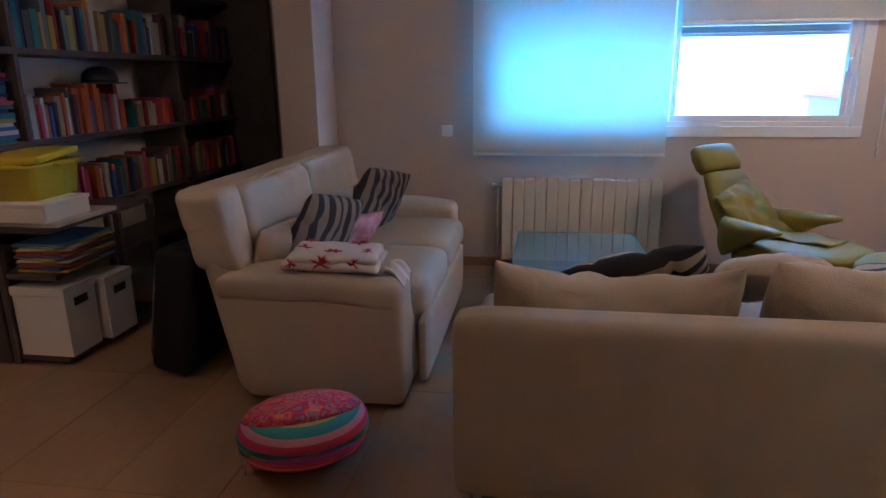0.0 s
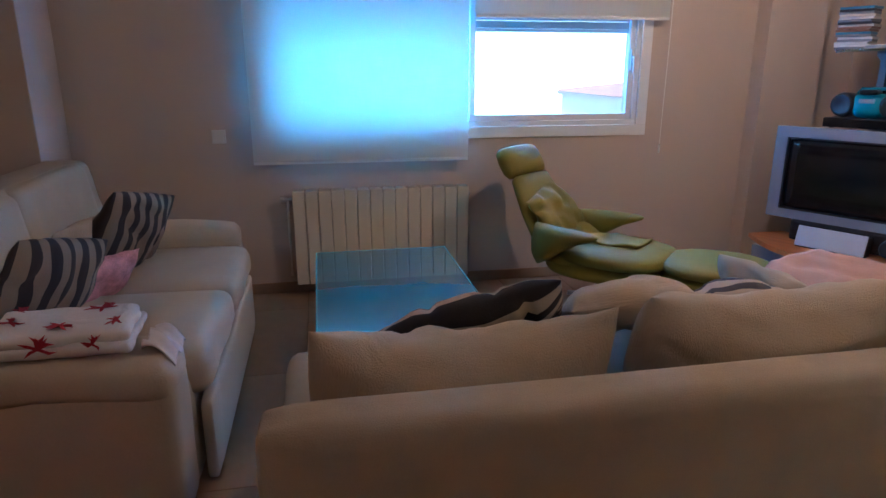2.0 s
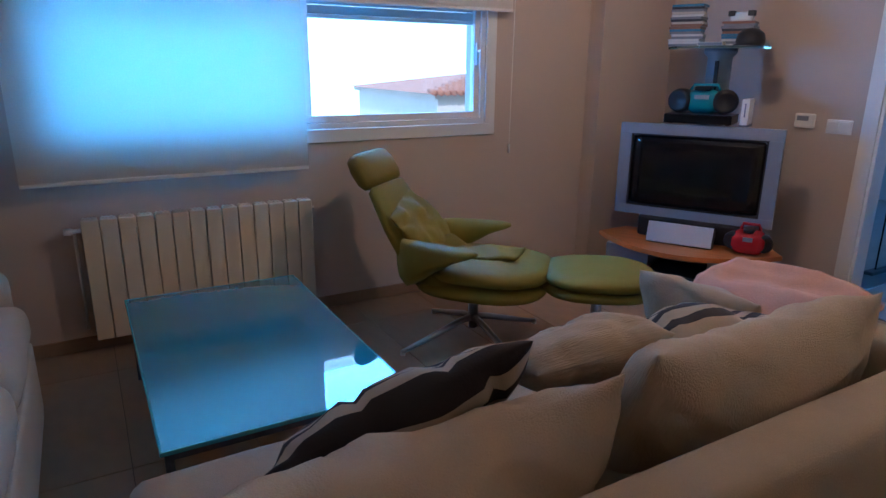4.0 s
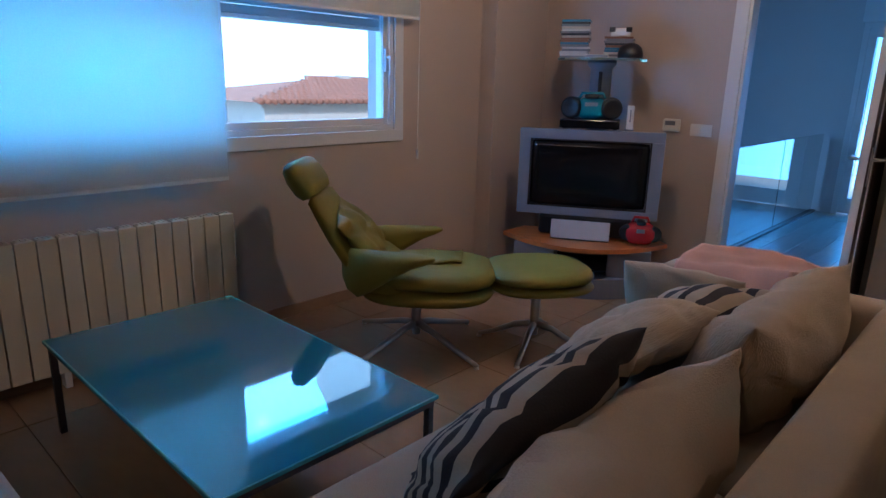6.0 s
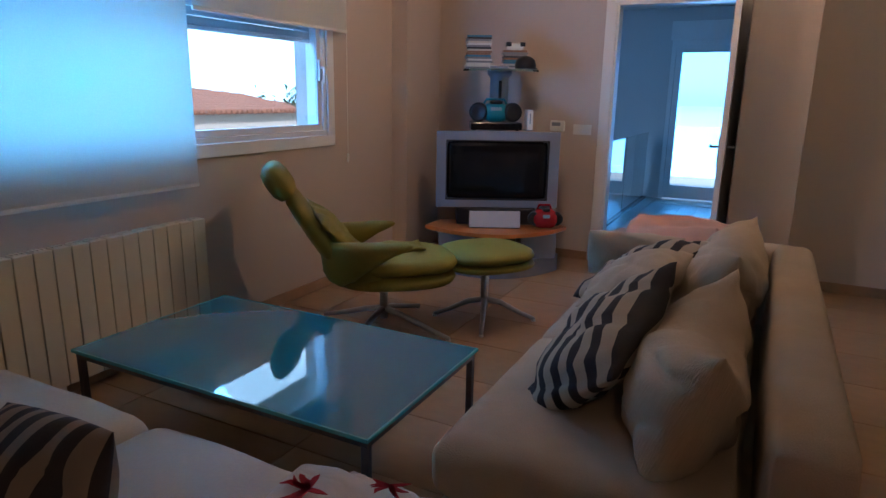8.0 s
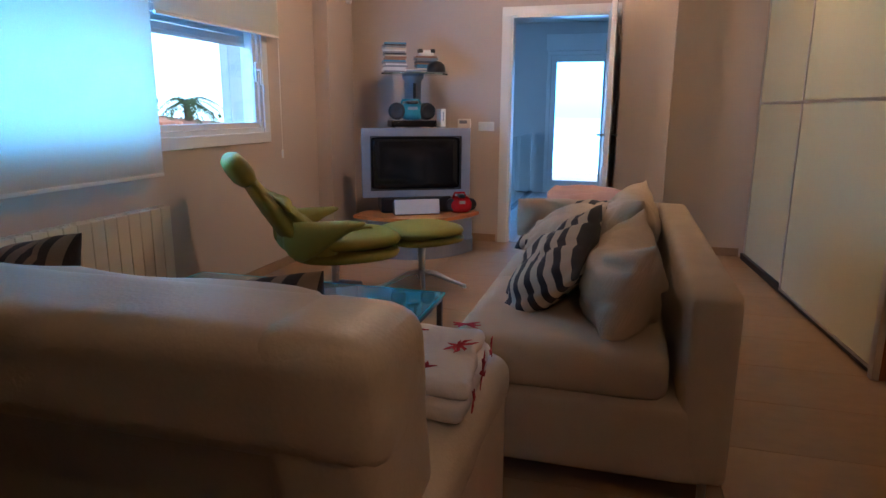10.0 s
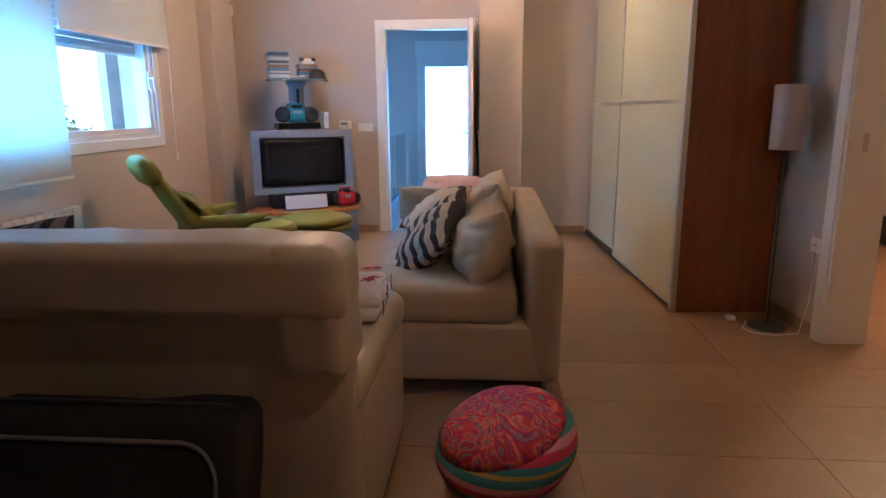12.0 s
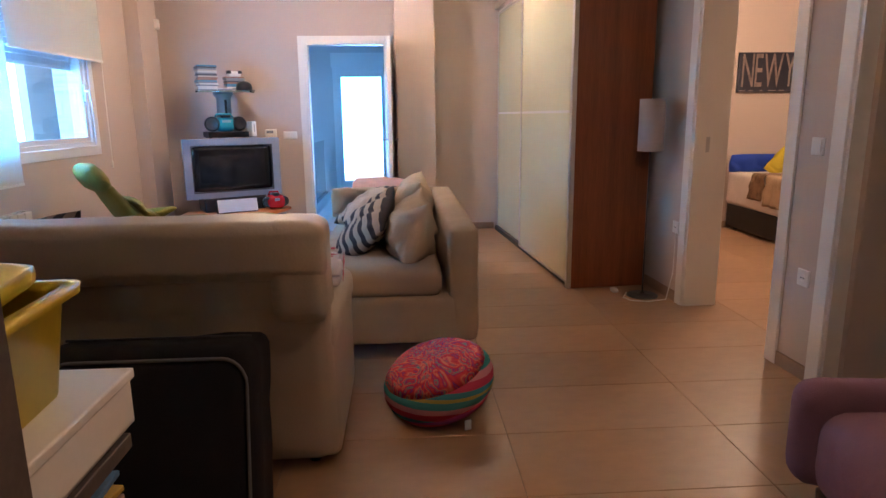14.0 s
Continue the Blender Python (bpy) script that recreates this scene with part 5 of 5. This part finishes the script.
for _k, (_x, _y, _s) in enumerate(((-0.14, -0.02, 0.035), (0.11, 0.05, 0.045), (0.02, -0.09, 0.035), (0.18, -0.08, 0.03), (-0.15, 0.1, 0.025))):
    part("coral_print", coral(_x, _y, 0.103, _s, _k), REDPRINT, bl, "red coral print")
for _k, (_x, _z, _s) in enumerate(((-0.03, 0.05, 0.042), (0.12, 0.05, 0.028), (-0.17, 0.05, 0.025))):
    part("coral_print", coral(_x, -0.155, _z, _s, 20 + _k, True), REDPRINT, bl, "red coral print")
bc2 = thing("loose_blanket_end", "white red-printed blanket end hanging over the arm front", "blanket")
part("cloth", sheet(lambda u, v: (-4.46 + 0.09 * u, -2.30 + 0.18 * v, 0.575 - 0.06 * u * u + 0.012 * math.sin(v * 12 + u * 4)), 16, 14, 0.008), WHITECLOTH, bc2, smooth=True)

# ---- mauve armchair ----
ma = thing("mauve_armchair", "mauve velvet armchair with rounded arms", "armchair", pose(-5.92, -4.2, FL, 0, 0, -8))
part("seat", moved(soft(0.62, 0.62, 0.30, 0.10, 10, crown=0.02), pose(0, 0.05, 0.12)), MAUVE, ma, smooth=True)
part("backrest", warp(moved(soft(0.70, 0.20, 0.66, 0.09, 10), pose(0, -0.24, 0.12)), lambda c: (c.x, c.y - 0.08 * max(0, c.z - 0.3), c.z)), MAUVE, ma, smooth=True)
for _s in (-1, 1):
    part("armrest", moved(soft(0.16, 0.66, 0.36, 0.075, 10), pose(_s * 0.34, 0.06, 0.12)), MAUVE, ma, smooth=True)
    part("leg", cyl(_s * 0.28, 0.30, 0, 0.125, 0.016, 0.022, 12), WENGE, ma)
    part("leg", cyl(_s * 0.28, -0.25, 0, 0.125, 0.016, 0.022, 12), WENGE, ma)

# ---- bedroom ----
bd = thing("bed", "low bed with a dark base and pale bedspread", "bed", pose(-1.24, -6.86, 0))
part("base", box(-0.94, 0.94, -0.5, 0.5, FL + 0.03, 0.21, 0.01), BLACK, bd, "black bed base")
for _x in (-0.85, 0.85):
    for _y in (-0.42, 0.42):
        part("leg", cyl(_x, _y, FL, FL + 0.031, 0.03, 0.03, 14), BLACK, bd)
part("mattress", moved(soft(1.9, 1.0, 0.34, 0.07, 10, crown=0.01), pose(0, 0, 0.211)), WHITECLOTH, bd, smooth=True)
part("bedspread", moved(soft(1.93, 1.05, 0.375, 0.05, 18, wrinkle=0.012, freq=3.5), pose(-0.005, 0, 0.205)), WHITECLOTH, bd, "pale pink-white bedspread", True)
loose_pillow("blue_pillow", "long blue bolster along the wall on the bed", pose(-0.38, -6.60, 0.572, 12, 0, -90), 0.62, 0.21, 0.16, BLUECLOTH, 21.0, "bed pillows", ears=0.01)
loose_pillow("blue_pillow", "long blue bolster along the wall on the bed", pose(-0.38, -7.12, 0.572, 12, 0, -90), 0.40, 0.21, 0.16, BLUECLOTH, 22.0, "bed pillows", ears=0.01)
loose_pillow("yellow_pillow", "yellow square pillow standing on its corner on the bed", pose(-0.56, -6.72, 0.548, 22, 0, -90) @ pose(0, 0, 0, 0, 30, 0), 0.34, 0.33, 0.12, YELLOWCLOTH, 23.0, "bed pillows")
loose_pillow("yellow_pillow", "yellow square pillow leaning on the bed", pose(-0.54, -7.12, 0.572, 18, 0, -90), 0.40, 0.26, 0.12, YELLOWCLOTH, 24.0, "bed pillows")


def over_edge(x0, x1, y_in, drop, ripple):
    """Cloth lying on the bed and hanging over its long side."""
    def at(u, v):
        x = x0 + (x1 - x0) * u + 0.05 * (v - 0.5) * math.sin(3 * u)
        w = ripple * noise.noise(Vector((u * 6, v * 6, x0)))
        if v < 0.55:
            return (x, y_in + (-6.318 - y_in) * v / 0.55, 0.604 + 0.4 * w)
        f = (v - 0.55) / 0.45
        return (x + 0.04 * f, -6.306 + w + 0.012 * math.sin(u * 16) * f, 0.60 - drop * f)
    return sheet(at, 26, 22, 0.012)


solid("fur_throw", over_edge(-1.12, -0.86, -6.72, 0.26, 0.03), FUR, "shaggy brown fur throw over the bed edge", "throw", smooth=True)
solid("tan_blanket", over_edge(-1.62, -1.13, -6.80, 0.30, 0.03), material("tan_blanket_cloth", (0.42, 0.30, 0.19), 0.95, vary=0.12, scale=8, grain=220, bump=0.2, fold=0.3), "folded tan blanket hanging over the bed edge", "blanket", smooth=True)
pc = thing("canvas_picture", "dark canvas print with tall pale letters above the bed", "picture", pose(-0.252, -6.975, 1.67, 0, 0, -90))
part("canvas", box(-0.6, 0.6, -0.035, 0.0, -0.215, 0.215, 0.003), material("print_dark", (0.022, 0.022, 0.035), 0.7, vary=0.3, scale=8, bump=0.02), pc, "dark navy canvas")
_pale = material("print_pale", (0.23, 0.175, 0.155), 0.7, vary=0.45, scale=14, grain=60, bump=0.02)


def lettering(body, height, squeeze, depth):
    """Words in the built-in font as a mesh, standing in the xz plane."""
    c = bpy.data.curves.new("lettering", "FONT")
    c.body, c.size, c.extrude = body, height / 0.69, depth
    t = bpy.data.objects.new("lettering", c)
    me = bpy.data.meshes.new_from_object(t)
    bpy.data.objects.remove(t)
    bm = bmesh.new()
    bm.from_mesh(me)
    return moved(bm, Matrix(((squeeze, 0, 0, 0), (0, 0, -1, 0), (0, 1, 0, 0), (0, 0, 0, 1))))


for _x, _t in ((-0.575, "N"), (-0.425, "E"), (-0.31, "W"), (-0.075, "Y")):
    part("printed_letter", lettering(_t, 0.36, 0.40, 0.0015), _pale, pc, "pale printed letter", m=pose(_x, -0.037, -0.155))
for _x, _w in ((-0.58, 0.07), (-0.47, 0.05), (-0.34, 0.03), (-0.24, 0.09), (-0.12, 0.06), (0.22, 0.08)):
    part("printed_skyline", box(_x, _x + _w, -0.0385, -0.0352, -0.205, -0.192), _pale, pc)

# ---- outside ----
GLOW = material("hazy_sky", (0.5, 0.6, 0.7), 1.0, vary=0.02, scale=0.01, grain=0.03, bump=0.0, emit=((0.42, 0.74, 1.0), 6.0))
structure("backdrop", box(-150, 200, 55, 56, -20, 90), GLOW, "bright hazy sky beyond the gardens", "sky")
structure("ground", box(-400, 400, 1.5, 900, -3.4, -3.2), GROUND, "pale earth and gardens below the house", "ground")
structure("terrace_floor", box(4.2, 9.0, -6, 3, -0.3, -0.13), STUCCO, "pale terrace floor outside the hall door", "terrace")
structure("terrace_wall", box(8.6, 8.8, -6, 3, -0.13, 0.75), STUCCO, "low pale terrace parapet", "wall")


def house(m, w, d, eave, ridge, label):
    h = thing("house", label, "house", m)
    part("wall", box(-w / 2, w / 2, 0, d, 0, eave), STUCCO, h)
    part("cornice", box(-w / 2 - 0.15, w / 2 + 0.15, -0.15, d + 0.15, eave, eave + 0.14), STUCCO, h)
    o, top = 0.35, ridge
    bm = bmesh.new()
    c = [(-w / 2 - o, -o, eave + 0.14), (w / 2 + o, -o, eave + 0.14), (w / 2 + o, d + o, eave + 0.14), (-w / 2 - o, d + o, eave + 0.14)]
    r0, r1 = (-w * 0.12, d / 2, top), (w * 0.12, d / 2, top)
    v = [bm.verts.new(p) for p in c + [r0, r1]]
    for f in ((0, 1, 5, 4), (1, 2, 5), (2, 3, 4, 5), (3, 0, 4), (0, 3, 2, 1)):
        bm.faces.new([v[k] for k in f])
    roof = part("roof", bm, ROOFTILE, h)
    # rows of barrel tiles on the near slope
    me = finish("tile", tube([(0, 0, 0), (0, 0.42, 0.0)], [0.085, 0.07], 8), ROOFTILE, True)
    run = d / 2 + o
    rise = top - eave - 0.14
    ang = math.degrees(math.atan2(rise, run))
    n = int((w + 2 * o) / 0.2)
    count = 0
    for i in range(n):
        x = -w / 2 - o + 0.1 + i * 0.2
        for j in range(11):
            f = j * 0.38 / math.hypot(run, rise)
            lim = (w / 2 + o) - f * (w / 2 + o - w * 0.12)
            if abs(x) > lim or count >= 300:
                continue
            count += 1
            t = new("tile", me)
            t.parent = roof
            t.matrix_basis = pose(x, -o - 0.03 + f * run, eave + 0.16 + f * rise, ang, 0, 0)
    for x in (-w * 0.3, 0.0, w * 0.3):
        wn = part("window", box(x - 0.45, x + 0.45, -0.02, 0.05, eave - 1.5, eave - 0.5), DARKSTEEL, h)
        part("window_sill", box(x - 0.5, x + 0.5, -0.08, 0.0, eave - 1.56, eave - 1.5), STUCCO, wn)
    part("chimney", box(-0.2, 0.2, d * 0.45, d * 0.45 + 0.4, ridge - 0.4, ridge + 0.15), STUCCO, h)
    return h


house(pose(9.6, 12.0, -3.2, 0, 0, -4), 9.6, 7.0, 3.72, 4.47, "white neighbour house with a clay-tiled hip roof")


def palm(m, hgt, crown, seed):
    t = thing("palm_tree", "green palm tree with ragged feathered fronds", "tree", m)
    r = random.Random(seed)
    part("trunk", tube([(0, 0, 0), (0.06, 0.02, hgt * 0.4), (0.03, 0.08, hgt * 0.75), (0, 0.1, hgt)], [0.22, 0.17, 0.15, 0.12], 10), BARK, t, smooth=True)
    for k in range(22):
        a, up = r.uniform(0, 6.283), r.uniform(-0.2, 1.1)
        bm = bmesh.new()
        pts = []
        for i in range(9):
            f = i / 8
            rad = crown * f
            pts.append(Vector((math.cos(a) * rad, 0.1 + math.sin(a) * rad, hgt + up * crown * 0.7 * f - crown * 0.85 * f * f)))
        tube(pts, [0.02 * (1 - 0.8 * i / 8) for i in range(9)], 4, bm)
        side = Vector((-math.sin(a), math.cos(a), 0))
        for i in range(1, 9):
            for s in (-1, 1):
                for q in range(2):
                    p = pts[i] - (pts[i] - pts[i - 1]) * 0.5 * q
                    e = p + side * s * crown * r.uniform(0.2, 0.32) * (1.1 - 0.6 * i / 8) + Vector((0, 0, -r.uniform(0.05, 0.2))) + (pts[i] - pts[i - 1]) * 0.8
                    wv = (pts[i] - pts[i - 1]) * 0.16
                    bm.faces.new([bm.verts.new(c) for c in (p - wv, p + wv, e)])
        part("frond", bm, LEAF, t)
    return t


palm(pose(2.2, 14.0, -3.2), 3.0, 0.9, 1)
palm(pose(13.3, 12.0, -3.2), 4.6, 1.3, 2)
palm(pose(9.5, 3.6, -3.2), 4.6, 1.4, 3)


def shrub(m, s, seed, label):
    t = thing("garden_tree", label, "tree", m)
    r = random.Random(seed)
    part("trunk", tube([(0, 0, 0), (0.05, 0.03, s * 0.7), (0.0, 0.08, s * 1.3)], [0.12, 0.09, 0.05], 8), BARK, t, smooth=True)
    for k in range(4):
        a = k * 1.7
        part("limb", tube([(0, 0.05, s * 0.9), (0.4 * s * math.cos(a), 0.4 * s * math.sin(a), s * 1.4)], [0.05, 0.02], 6), BARK, t)
    bm = bmesh.new()
    for k in range(900):
        c = Vector((r.gauss(0, 0.42), r.gauss(0, 0.42), r.gauss(0, 0.3)))
        c *= s * (1 + 0.35 * noise.noise(c * 2.0 + Vector((seed, 0, 0))))
        c.z += s * 1.45
        d1 = Vector((r.uniform(-1, 1), r.uniform(-1, 1), r.uniform(-1, 1))).normalized() * s * 0.07
        d2 = d1.cross(Vector((r.uniform(-1, 1), r.uniform(-1, 1), r.uniform(-1, 1)))).normalized() * s * 0.035
        bm.faces.new([bm.verts.new(c + q) for q in (-d1, d2, d1, -d2)])
    tagged(part("leaves", bm, LEAF, t), kind="stuff")


shrub(pose(14.8, 15.0, -3.2), 2.0, 3, "leafy green garden tree beyond the window")
shrub(pose(18.0, 15.0, -3.2), 1.9, 8, "leafy green garden tree beyond the window")

# ---- floor tiles ----
_tm = finish("tile", box(0.0015, 0.4485, 0.0015, 0.8985, -0.006, 0.0, 0.0012, 1), TILE)
for _i in range(-20, 1):
    for _j in range(-11, 2):
        x, y = -0.45 + 0.45 * _i + 0.0, -0.45 + 0.9 * _j + 0.0
        if not (-8.8 < x and x + 0.45 < 0.1 and -9.1 < y and y + 0.9 < 1.0):
            continue
        if len(floor.children) >= 298:
            break
        o = new("tile", _tm)
        o.parent = floor
        o.location = (x + 0.03, y + 0.12, FL)
